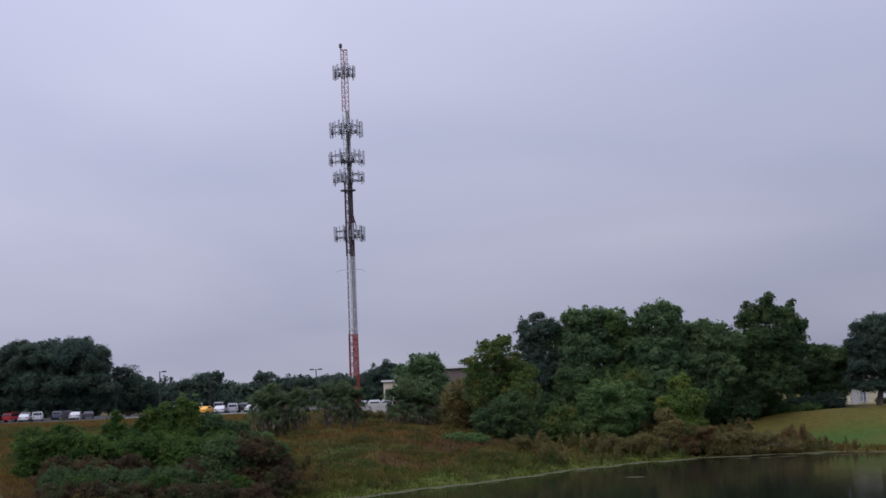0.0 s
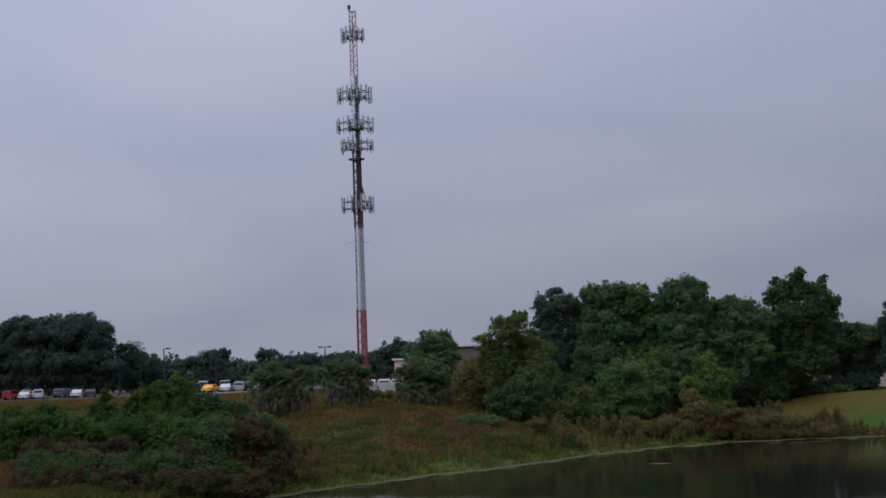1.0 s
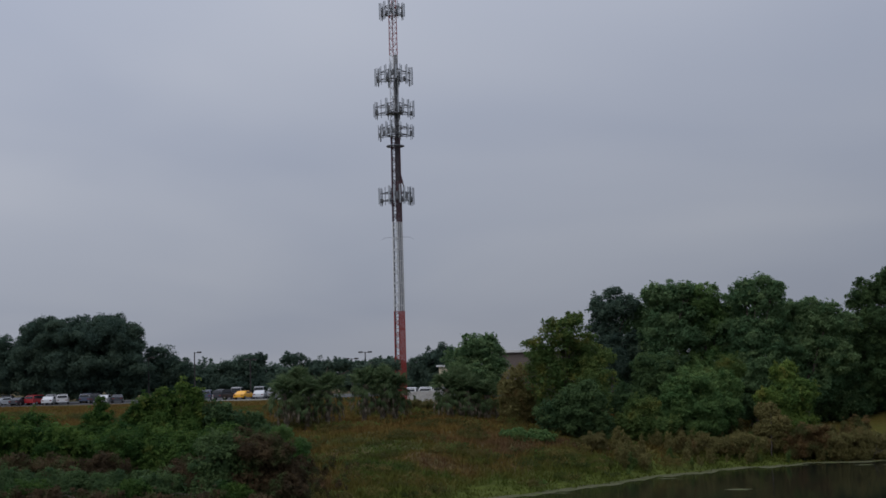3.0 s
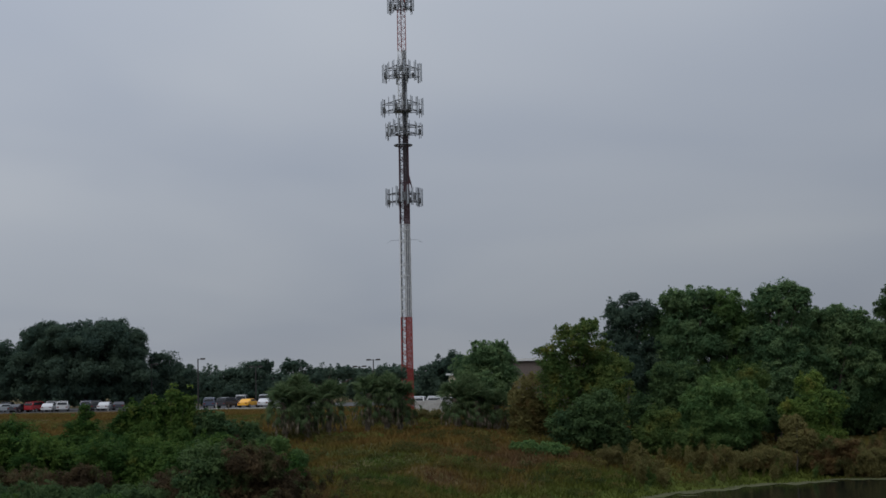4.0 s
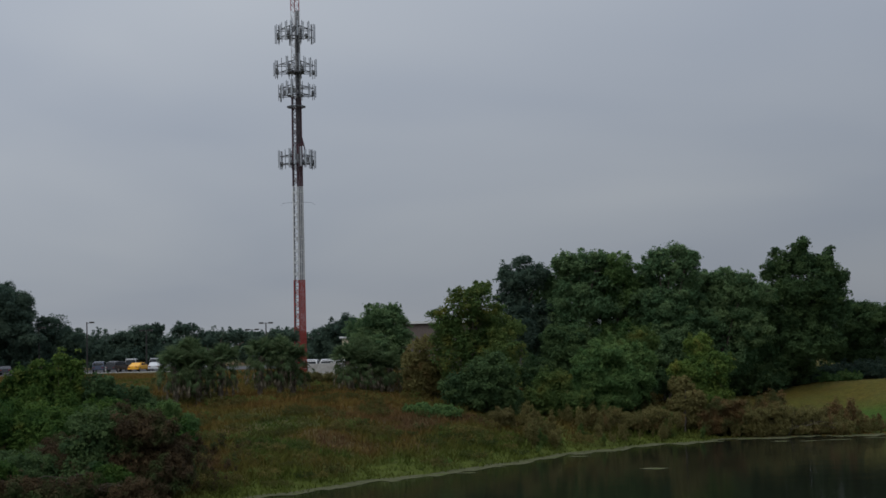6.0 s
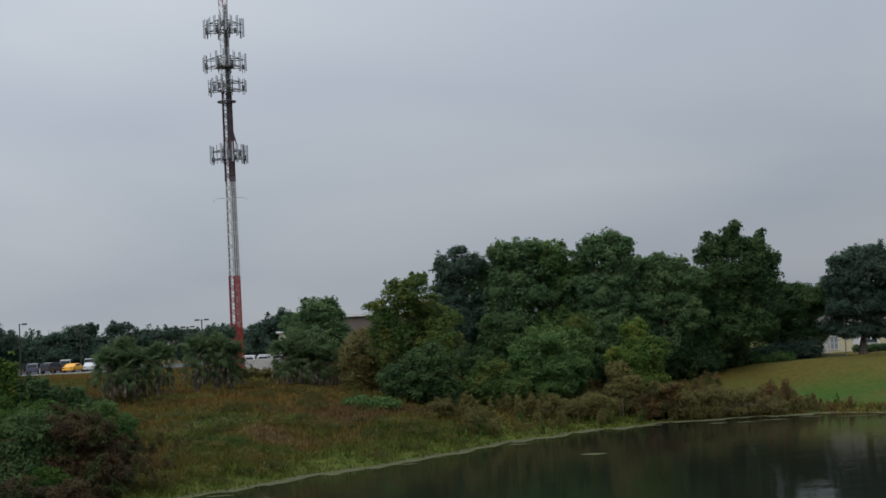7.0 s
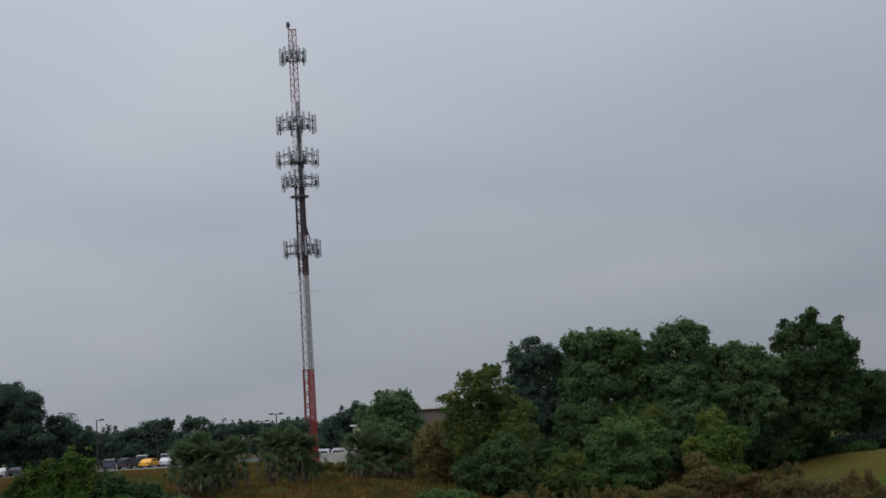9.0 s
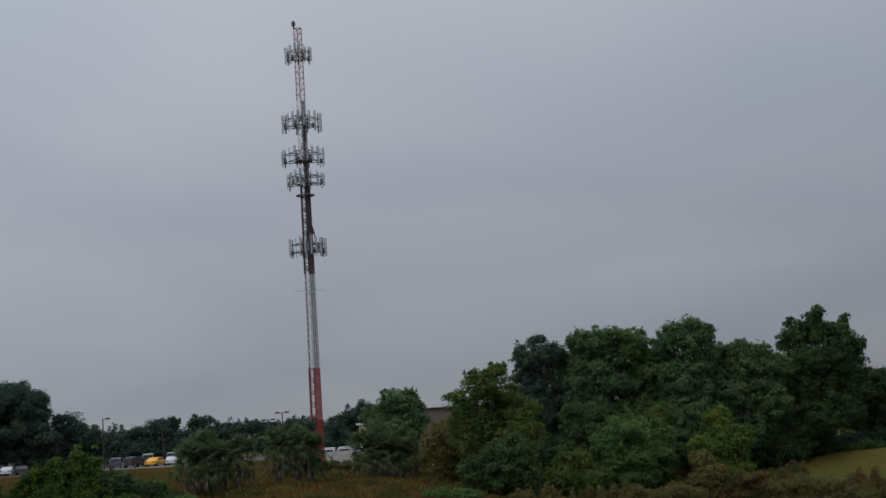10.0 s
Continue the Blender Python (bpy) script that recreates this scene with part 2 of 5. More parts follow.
CONCRETE = painted("weathered_concrete", (0.42, 0.42, 0.40), 0.9, 0, (0.2, 0.19, 0.16), 0.6, 0.9)
TOWER_RED = painted("aviation_red_paint", (0.25, 0.020, 0.016), 0.55, 0, (0.2, 0.05, 0.04), 0.5, 0.7)
TOWER_MAROON = painted("faded_maroon_paint", (0.060, 0.020, 0.028), 0.6, 0, (0.08, 0.04, 0.05), 0.5, 0.7)
TOWER_WHITE = painted("aviation_white_paint", (0.62, 0.63, 0.64), 0.55, 0, (0.35, 0.34, 0.33), 0.4, 0.7)
GALVANISED = painted("galvanised_steel", (0.12, 0.125, 0.14), 0.6, 0.3, (0.18, 0.17, 0.16), 0.4, 2)
PANEL_GREY = painted("antenna_radome_grey", (0.38, 0.41, 0.45), 0.5, 0, (0.20, 0.21, 0.23), 0.3, 1.5)
RADIO_DARK = painted("radio_unit_grey", (0.16, 0.17, 0.18), 0.55, 0, (0.08, 0.08, 0.08), 0.3, 2)
CABLE = painted("black_coax_jacket", (0.05, 0.052, 0.06), 0.5, 0, (0.08, 0.07, 0.06), 0.4, 2)
POLE_DARK = painted("dark_bronze_pole", (0.035, 0.032, 0.030), 0.5, 0.3, (0.09, 0.08, 0.07), 0.3, 2)
RUBBER = painted("tyre_rubber", (0.025, 0.025, 0.026), 0.85)
RIM = painted("alloy_rim", (0.45, 0.45, 0.46), 0.35, 0.8)
GLASS, t, b = material("dark_window_glass", 0.06, 0, 0.6)
b.inputs["Base Color"].default_value = (0.02, 0.024, 0.028, 1)
PALE_GLASS, t, b = material("curtained_window_glass", 0.15, 0, 0.5)
b.inputs["Base Color"].default_value = (0.22, 0.25, 0.28, 1)
LAMP_RED, t, b = material("red_lamp_lens", 0.25)
b.inputs["Base Color"].default_value = (0.16, 0.02, 0.02, 1)
LAMP_CLEAR, t, b = material("clear_lamp_lens", 0.2)
b.inputs["Base Color"].default_value = (0.6, 0.6, 0.58, 1)
CREAM = painted("cream_siding", (0.58, 0.54, 0.38), 0.8, 0, (0.4, 0.37, 0.28), 0.35, 0.6)
TRIM_WHITE = painted("white_trim_paint", (0.62, 0.63, 0.63), 0.6, 0, (0.5, 0.5, 0.48), 0.3, 1)
SHINGLE = painted("grey_brown_shingle", (0.15, 0.13, 0.115), 0.9, 0, (0.07, 0.065, 0.06), 0.5, 1.2)
BROWN_WALL = painted("brown_stucco", (0.13, 0.105, 0.095), 0.9, 0, (0.12, 0.1, 0.09), 0.4, 0.7)
BEIGE_WALL = painted("beige_stucco", (0.55, 0.48, 0.34), 0.9, 0, (0.3, 0.27, 0.2), 0.4, 0.7)


# ---------- mesh helpers ----------
def part(name, bm, mat, parent=None, label=""):
    me = bpy.data.meshes.new(name)
    bm.to_mesh(me)
    bm.free()
    me.materials.append(mat)
    ob = new(name, me)
    if parent:
        ob.parent = parent
    if label:
        ob["label"] = label
    return ob


def thing(name, place, label, category, group="", kind="", turn=0.0):
    ob = new(name)
    ob.matrix_basis = Matrix.Translation(place) @ Matrix.Rotation(turn, 4, "Z")
    return tagged(ob, label, category, group, kind)


def add_box(bm, cx, cy, cz, sx, sy, sz, bevel=0.0, rot=None):
    m = Matrix.Translation((cx, cy, cz)) @ (rot or Matrix()) @ Matrix.Diagonal((sx, sy, sz, 1))
    made = bmesh.ops.create_cube(bm, size=1, matrix=m)
    if bevel:
        edges = {e for v in made["verts"] for e in v.link_edges}
        bmesh.ops.bevel(bm, geom=list(edges), offset=bevel, segments=1, affect="EDGES")


def add_tube(bm, path, radii, sides=6, cap=True):
    """A tapered tube along points."""
    path = [Vector(p) for p in path]
    rings = []
    for i, p in enumerate(path):
        d = (path[min(i + 1, len(path) - 1)] - path[max(i - 1, 0)]).normalized()
        ref = Vector((0, 0, 1)) if abs(d.z) < 0.9 else Vector((1, 0, 0))
        u = d.cross(ref).normalized()
        v = d.cross(u)
        rings.append([bm.verts.new(p + radii[i] * (math.cos(a) * u + math.sin(a) * v)) for a in (2 * math.pi * k / sides for k in range(sides))])
    for a, b in zip(rings, rings[1:]):
        for k in range(sides):
            bm.faces.new((a[k], a[(k + 1) % sides], b[(k + 1) % sides], b[k]))
    if cap:
        bm.faces.new(rings[0])
        bm.faces.new(rings[-1][::-1])


def blades_mesh(name, corners, tint, mat):
    """corners: n x k x 3, k corners a blade; one tint a blade."""
    n, k = corners.shape[:2]
    me = bpy.data.meshes.new(name)
    me.vertices.add(n * k)
    me.vertices.foreach_set("co", corners.astype(np.float32).ravel())
    me.loops.add(n * k)
    me.loops.foreach_set("vertex_index", np.arange(n * k, dtype=np.int32))
    me.polygons.add(n)
    me.polygons.foreach_set("loop_start", np.arange(0, n * k, k, dtype=np.int32))
    me.update(calc_edges=True)
    at = me.attributes.new("tint", "FLOAT", "FACE")
    at.data.foreach_set("value", tint.astype(np.float32))
    me.materials.append(mat)
    return me


# ---------- ground and pond ----------
SHORE_X = [-120, -60, -40, -19, -13.2, -6, 1.1, 8.1, 15, 22.7, 30.1, 37.1, 41.3, 55, 90]
SHORE_Y = [30, 48, 60, 73.4, 80.8, 90.4, 98, 108.2, 115.3, 119.6, 120.8, 120, 116.5, 108, 80]
CREST_X = [20, 24, 28, 32.4, 38, 43.7, 54, 90]
CREST_Z = [2.3, 2.4, 2.55, 2.95, 3.55, 3.87, 3.75, 3.7]


def smooth(v):
    v = np.clip(v, 0, 1)
    return v * v * (3 - 2 * v)


def shore_y(x):
    return np.interp(x, SHORE_X, SHORE_Y) + 0.5 * np.sin(x * 0.9) + 0.35 * np.sin(x * 2.3 + 1)


def height(x, y):
    x, y = np.asarray(x, float), np.asarray(y, float)
    s = y - shore_y(x)
    bank = 4.75 * (1 - np.exp(-np.maximum(s, 0) / 19)) + 0.45 * smooth((y - 140) / 60)
    hill = np.interp(x, CREST_X, CREST_Z) * smooth(np.maximum(s, 0) / 24 * 0.85 + 0.0) / smooth(0.85 * np.ones(1))[0]
    hill = np.minimum(hill, np.interp(x, CREST_X, CREST_Z)) - 0.15 * smooth((y - 152) / 8) + 1.6 * smooth((y - 185) / 40)
    bank = bank - 1.7 * np.exp(-((y - 92) / 19) ** 2) * smooth((-9 - x) / 11) * smooth(s / 9)
    w = smooth((x - 16) / 10)
    land = bank * (1 - w) + hill * w
    land = land + (0.10 * np.sin(x * 0.55 + 0.3 * y) + 0.07 * np.sin(y * 0.8 - 0.4 * x)) * smooth(s / 6) * (1 - smooth((y - 170) / 20))
    bed = np.maximum(s * 0.18, -1.6)
    z = np.where(s > 0, land, bed)
    near = 2.0 * smooth((-48 - y) / 20) - 0.4
    z = np.maximum(z, np.where(y < -40, near, -9.0))
    return z


def ground_sheet():
    xs = np.concatenate([[-4000, -1500, -600, -300, -200], np.arange(-140, -50, 4), np.arange(-50, 62, 0.8), np.arange(62, 120, 4), [160, 300, 600, 1500, 4000]])
    ys = np.concatenate([[-2000, -600, -200, -80, -40, -20], np.arange(-10, 66, 4), np.arange(66, 170, 0.8), np.arange(170, 320, 5), [380, 600, 1200, 2500, 4500]])
    gx, gy = np.meshgrid(xs, ys)
    gz = height(gx, gy)
    verts = np.stack([gx, gy, gz], -1).reshape(-1, 3)
    nx = len(xs)
    faces = [(j * nx + i, j * nx + i + 1, (j + 1) * nx + i + 1, (j + 1) * nx + i) for j in range(len(ys) - 1) for i in range(nx - 1)]
    me = bpy.data.meshes.new("ground")
    me.from_pydata(verts.tolist(), [], faces)
    me.polygons.foreach_set("use_smooth", np.ones(len(faces), bool))
    at = me.attributes.new("lawn", "FLOAT", "POINT")
    lawn = smooth((gx - 25 + 0.25 * (gy - 125)) / 9) * smooth((gy - shore_y(gx) - 3) / 4)
    at.data.foreach_set("value", lawn.astype(np.float32).ravel())
    s = gy - shore_y(gx)
    at = me.attributes.new("dry", "FLOAT", "POINT")
    at.data.foreach_set("value", (smooth((s - 9) / 12) * 0.85).astype(np.float32).ravel())
    at = me.attributes.new("sedge", "FLOAT", "POINT")
    at.data.foreach_set("value", (1 - smooth((s - 3) / 6)).astype(np.float32).ravel())
    me.materials.append(GROUND)
    return tagged(new("ground", me), "rough grassy bank and mown lawn around a retention pond", "ground", kind="structure")


ground = ground_sheet()

bm = bmesh.new()
for a in [(-130, -62), (110, -62), (110, 130), (-130, 130)]:
    bm.verts.new((*a, 0))
bm.faces.new(bm.verts)
water = tagged(part("water", bm, WATER), "dark still pond water mirroring trees and grey sky", "water", kind="structure")


def place_z(x, y):
    return float(height(x, y))


# ---------- vegetation ----------
def leaf_cloud(rng, lobes, leaf=0.23, clump=0.52, cover=0.6, fill=0.22, slim=0.55, upright=0.0, ragged=0.16, loose=0.26):
    """Pointed leaves on leafy tufts that sit on rounded lobes, with larger leaves inside. Returns corners and tints."""
    corners, tints = [], []
    for (x, y, z, rx, rz) in lobes:
        r = np.array([rx, rx * 0.85, rz])
        area = 4 * np.pi * (rx * rx + 2 * rx * rz) / 3
        n = max(7, int(area / (1.5 * clump * clump)))
        d = rng.normal(size=(n, 3))
        d /= np.linalg.norm(d, axis=1)[:, None]
        d = d[(d[:, 2] > -0.7) | (rng.random(n) < 0.45)]
        n = len(d)
        size = np.minimum(clump * rng.uniform(0.3, 1.4, n), 0.7 * min(rx, rz))
        reach = rng.uniform(0.72, 1.0 + ragged, n) * np.where(rng.random(n) < 0.12, 1.1, 1.0) * (1 + 0.10 * np.sin(5 * d[:, 0] + 7 * d[:, 2] + x))
        mid = np.array([x, y, z]) + d * np.maximum(r - 0.8 * size[:, None], 0.25 * r) * reach[:, None]
        # tufts facing up get a lighter leaf colour, painting in light from above
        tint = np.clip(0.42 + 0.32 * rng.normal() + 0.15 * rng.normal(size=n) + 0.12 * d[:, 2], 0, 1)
        per = np.maximum(8, (cover * 4.4 * size ** 2 / (0.5 * leaf * leaf * slim))).astype(int)
        k = np.repeat(np.arange(n), per)
        m = len(k)
        e = rng.normal(size=(m, 3)) * 0.75 + d[k] * 0.55 + np.array([0, 0, 0.35])
        e /= np.linalg.norm(e, axis=1)[:, None]
        out = np.where(rng.random(m) < 0.07, rng.uniform(1.0, 1.5, m), rng.uniform(0.5, 1.08, m))
        pos = mid[k] + e * (size[k] * out)[:, None] * np.array([1, 1, 0.78])
        nor = e * 0.55 + np.array([0, 0, 0.25]) + rng.normal(size=(m, 3)) * loose
        ti = np.clip(tint[k] + 0.04 * rng.normal(size=m), 0, 1)
        sz = leaf * rng.uniform(0.6, 1.35, m)
        q = int(m * fill)
        di = rng.normal(size=(q, 3))
        di /= np.linalg.norm(di, axis=1)[:, None]
        pos = np.concatenate([pos, np.array([x, y, z]) + di * r * (rng.random(q) ** 0.5 * 0.8)[:, None]])
        nor = np.concatenate([nor, di + rng.normal(size=(q, 3)) * 0.4])
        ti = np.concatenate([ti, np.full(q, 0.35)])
        sz = np.concatenate([sz, leaf * 1.8 * rng.uniform(0.7, 1.3, q)])
        nor /= np.linalg.norm(nor, axis=1)[:, None]
        ref = rng.normal(size=(len(pos), 3)) + np.array([0, 0, upright])
        u = np.cross(nor, ref)
        u /= np.linalg.norm(u, axis=1)[:, None] + 1e-9
        v = np.cross(nor, u)
        a, b = v * sz[:, None] * 0.5, u * sz[:, None] * 0.5 * slim
        corners.append(np.stack([pos - a - b, pos - a + b, pos + a], 1))
        tints.append(ti)
    return np.concatenate(corners), np.concatenate(tints)


def ruffle(rng, lobes, n=10, shoots=7):
    """Breaks round lobes into smaller cores and uneven boughs that stick out of them."""
    cores, made = [], []
    for x, y, z, rx, rz in lobes:
        cores.append((x, y, z, rx * 0.92, rz * 0.92))
        g = math.sqrt(rx * rz)
        k = max(4, n - 5) if rx < 1.0 else n + 2 * int(max(0, rx - 3.5))
        for i in range(k):
            a = 2 * math.pi * (i + rng.uniform(-0.4, 0.4)) / k
            up = rng.uniform(-0.35, 0.95)
            c = math.sqrt(max(0.05, 1 - up * up))
            s = rng.uniform(0.17, 0.36)
            f = rng.uniform(0.74, 0.98)
            made.append((x + math.cos(a) * c * rx * f, y + math.sin(a) * c * rx * 0.85 * f, z + up * rz * f, g * s * rng.uniform(0.8, 1.4), g * s * rng.uniform(0.65, 1.2)))
        if rx > 0.9:
            # upright leafy shoots that break the outline
            for _ in range(shoots):
                a = rng.uniform(0, 2 * math.pi)
                up = rng.uniform(0.25, 0.98)
                c = math.sqrt(1 - up * up)
                w = rng.uniform(0.09, 0.17)
                f = rng.uniform(0.92, 1.06)
                made.append((x + math.cos(a) * c * rx * f, y + math.sin(a) * c * rx * 0.85 * f, z + up * rz * f, min(0.5, max(0.22, rx * w)), min(1.0, max(0.3, rx * w * rng.uniform(1.3, 2.4)))))
    return cores, made


def tree(name, spec, mat, label, category="tree", group="", trunk=0.28, seed=1, sink=0.1, limbs=True, skirt=True, shoots=7, **leaf):
    """A woody plant from its foot and the lobes of its crown."""
    (bx, by), lobes = spec
    rng = np.random.default_rng(seed)
    rnd = random.Random(seed)
    bz = place_z(bx, by) - sink
    ob = thing(name, (bx, by, bz), label, category, group)
    local = [(x - bx, y - by, z - bz, rx, rz) for x, y, z, rx, rz in lobes]
    if skirt and category == "shrub":
        # leafy down to the ground
        local += [(x, y, z * 0.5, rx * 0.85, z * 0.5) for x, y, z, rx, rz in local if z - rz > 0.25 and z < 6]
    cx = sum(l[0] for l in local) / len(local)
    top = max(l[2] + 0.4 * l[4] for l in local)
    low = min(l[2] for l in local)
    bm = bmesh.new()
    fork = Vector((cx * 0.35, 0, max(0.35 * top, min(low, 0.55 * top))))
    add_tube(bm, [(0, 0, 0), (cx * 0.08, 0.05, fork.z * 0.35), (cx * 0.2 + 0.06, -0.05, fork.z * 0.7), fork, (cx * 0.7, 0, top * 0.9)],
             [trunk * 1.35, trunk, trunk * 0.85, trunk * 0.75, trunk * 0.15], 8)
    part("trunk", bm, BARK, ob)
    if limbs:
        for l in local:
            bm = bmesh.new()
            start = fork * rnd.uniform(0.75, 1.0)
            end = Vector((l[0], l[1], l[2] + 0.3 * l[4]))
            midp = start.lerp(end, 0.5) + Vector((rnd.uniform(-0.3, 0.3), rnd.uniform(-0.3, 0.3), 0.12 * (end - start).length))
            add_tube(bm, [start, midp, end], [trunk * 0.5, trunk * 0.32, trunk * 0.08], 6)
            for _ in range(3):
                tip = end + Vector((rnd.uniform(-1, 1) * l[3] * 0.6, rnd.uniform(-1, 1) * l[3] * 0.6, rnd.uniform(0.0, 0.5) * l[4]))
                add_tube(bm, [midp.lerp(end, 0.5), midp.lerp(tip, 0.6), tip], [trunk * 0.22, trunk * 0.14, trunk * 0.04], 4)
            part("limb", bm, BARK, ob)
    cores, boughs = ruffle(rng, local, shoots=shoots)
    leaf["leaf"] = leaf.get("leaf", 0.23) * 0.8
    inner = dict(leaf, leaf=leaf["leaf"] * 1.3, cover=leaf.get("cover", 0.62) * 0.8, slim=max(0.28, leaf.get("slim", 0.55)), fill=0.2)
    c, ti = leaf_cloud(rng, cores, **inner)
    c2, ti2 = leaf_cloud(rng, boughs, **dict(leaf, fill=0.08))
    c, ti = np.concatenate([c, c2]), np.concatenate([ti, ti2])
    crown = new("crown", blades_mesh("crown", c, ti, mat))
    crown.parent = ob
    return ob


YELLOW_TREE = ((2.3, 122.0), [(2.1, 121.0, 11.6, 2.0, 1.7), (0.2, 121.4, 10.0, 1.6, 1.3), (3.7, 122.7, 9.5, 2.3, 2.2), (1.4, 122.2, 7.7, 2.8, 2.5), (4.5, 121.0, 6.8, 1.9, 2.6), (-0.7, 121.8, 11.0, 0.9, 0.5), (3.0, 121.9, 12.8, 1.0, 0.8)])
DARK_SHRUB = ((3.2, 118.0), [(3.5, 117.2, 5.3, 2.2, 2.4), (1.3, 118.6, 4.5, 1.8, 1.8), (4.9, 117.1, 3.8, 1.1, 1.6)])
DARK_OAK = ((7.2, 138.0), [(7.4, 137.7, 14.4, 2.4, 1.9), (6.5, 138.0, 11.6, 1.6, 3.0), (7.8, 137.8, 9.4, 2.3, 3.2), (9.4, 138.2, 14.8, 0.8, 1.1), (5.9, 138.6, 14.9, 0.9, 0.9)])
TALL_LAUREL = ((12.4, 136.0), [(13.1, 137.1, 14.6, 2.8, 2.1), (11.5, 135.5, 15.5, 1.4, 1.2), (13.3, 136.4, 11.8, 3.3, 2.7), (11.8, 136.5, 8.5, 2.8, 2.7), (14.5, 135.5, 15.7, 1.2, 1.0)])
MID_LAUREL = ((16.0, 137.0), [(16.4, 135.8, 14.7, 1.8, 1.9), (16.1, 138.1, 11.7, 2.5, 2.7), (17.7, 136.5, 12.6, 1.6, 1.8), (16.1, 136.6, 7.9, 2.7, 2.7)])
BROAD_LAUREL = ((20.5, 135.0), [(21.7, 135.9, 14.3, 2.6, 2.7), (20.1, 135.2, 15.4, 1.5, 1.4), (22.8, 134.9, 15.4, 1.2, 1.3), (20.6, 135.7, 10.9, 3.2, 2.7), (21.1, 133.9, 7.6, 2.6, 2.4)])
LOW_LAUREL = ((25.9, 138.0), [(26.5, 138.5, 12.4, 2.9, 2.5), (24.5, 137.7, 9.4, 2.7, 2.6), (28.7, 137.0, 12.7, 1.4, 1.9), (28.3, 138.4, 9.3, 2.4, 2.7), (26.5, 139.0, 6.3, 3.0, 2.4)])
TALL_CAMPHOR = ((37.1, 150.0), [(35.3, 141.3, 17.2, 0.7, 1.0), (34.8, 142.3, 16.0, 1.1, 1.3), (36.0, 141.5, 15.4, 1.1, 1.2), (33.1, 142.6, 14.8, 1.6, 1.8), (32.8, 142.5, 16.4, 0.6, 0.7), (36.7, 141.3, 13.2, 2.4, 2.5), (38.2, 142.8, 16.5, 0.6, 0.7), (37.5, 142.4, 15.2, 1.0, 1.2), (39.0, 142.4, 13.8, 1.0, 0.9), (34.6, 142.8, 11.4, 3.3, 2.7), (38.1, 141.8, 11.2, 1.8, 2.7), (35.5, 142.6, 7.9, 3.6, 2.7), (35.2, 142.9, 15.1, 1.5, 1.3)])
BACK_OAK = ((43.2, 150.0), [(43.2, 149.0, 8.9, 2.8, 2.7), (41.3, 150.8, 6.9, 2.7, 2.5), (45.5, 149.7, 9.7, 2.1, 1.9), (43.9, 150.0, 6.2, 2.9, 2.0), (42.1, 149.2, 10.7, 1.5, 1.2)])
BRIGHT_SHRUB = ((14.1, 124.0), [(14.1, 124.5, 6.7, 2.8, 1.8), (12.4, 123.5, 5.7, 2.1, 1.6), (16.2, 124.9, 6.0, 2.0, 1.9), (14.4, 123.5, 4.7, 2.9, 1.4)])
GREY_SHRUB = ((16.8, 127.0), [(17.3, 127.1, 8.1, 1.5, 1.4), (16.2, 126.8, 7.1, 1.5, 1.5)])
LIME_SHRUB = ((21.8, 126.0), [(22.1, 126.3, 7.3, 1.4, 1.5), (22.7, 125.3, 5.6, 2.2, 1.7), (21.0, 125.2, 5.1, 2.0, 1.5)])
DEEP_SHRUB = ((30.0, 143.0), [(30.1, 143.0, 6.9, 2.9, 2.4), (32.2, 143.2, 6.1, 2.2, 1.7), (28.3, 142.6, 8.1, 1.8, 2.1), (30.0, 143.5, 4.6, 2.0, 1.1)])
HEDGE_SCRUB = ((38.5, 146.0), [(38.3, 145.3, 3.9, 1.7, 0.6), (36.3, 146.8, 3.6, 1.7, 0.7), (40.3, 145.2, 4.0, 1.4, 0.5)])
OLIVE_SHRUB = ((8.6, 119.0), [(8.8, 120.1, 4.9, 1.8, 1.1), (7.7, 119.3, 3.8, 1.9, 1.1), (10.1, 119.3, 3.5, 1.9, 1.0)])
PALE_SHRUB = ((19.7, 121.0), [(19.8, 122.1, 4.2, 1.2, 0.9), (20.4, 121.7, 3.3, 1.4, 1.0), (19.6, 121.7, 2.7, 1.4, 0.9)])
GREEN_MOUND = ((-0.7, 113.0), [(-0.6, 111.9, 3.1, 1.8, 0.7), (-2.4, 112.7, 3.3, 1.3, 0.5)])
RUST_SHRUB = ((22.7, 122.0), [(22.7, 121.0, 2.6, 1.2, 0.6), (24.2, 121.3, 2.8, 0.9, 0.5), (21.6, 121.3, 1.9, 1.0, 0.5), (23.4, 122.9, 1.4, 1.3, 0.5), (24.9, 121.1, 1.7, 1.2, 0.5)])
BROWN_SHRUB = ((28.3, 121.0), [(25.6, 120.5, 1.7, 1.3, 0.7), (27.4, 121.0, 1.9, 1.2, 0.8), (29.1, 121.8, 1.4, 1.2, 0.7), (30.5, 122.1, 1.5, 1.1, 0.7), (31.7, 121.5, 0.9, 1.2, 0.5), (32.7, 120.3, 0.7, 1.0, 0.4), (26.8, 121.1, 0.8, 1.6, 0.5), (29.8, 121.5, 0.5, 1.6, 0.4)])
SHORE_SHRUB = ((14.8, 119.0), [(12.0, 117.9, 2.0, 1.2, 0.6), (13.8, 119.4, 2.1, 1.0, 0.6), (15.3, 118.7, 1.8, 1.3, 0.6), (17.0, 119.2, 2.1, 1.0, 0.7), (18.5, 119.4, 1.7, 1.0, 0.5), (14.7, 119.4, 1.3, 1.7, 0.3)])
TAN_SHRUB = ((4.3, 112.0), [(4.3, 112.1, 2.7, 1.1, 0.6), (2.3, 112.1, 2.0, 1.0, 0.5)])
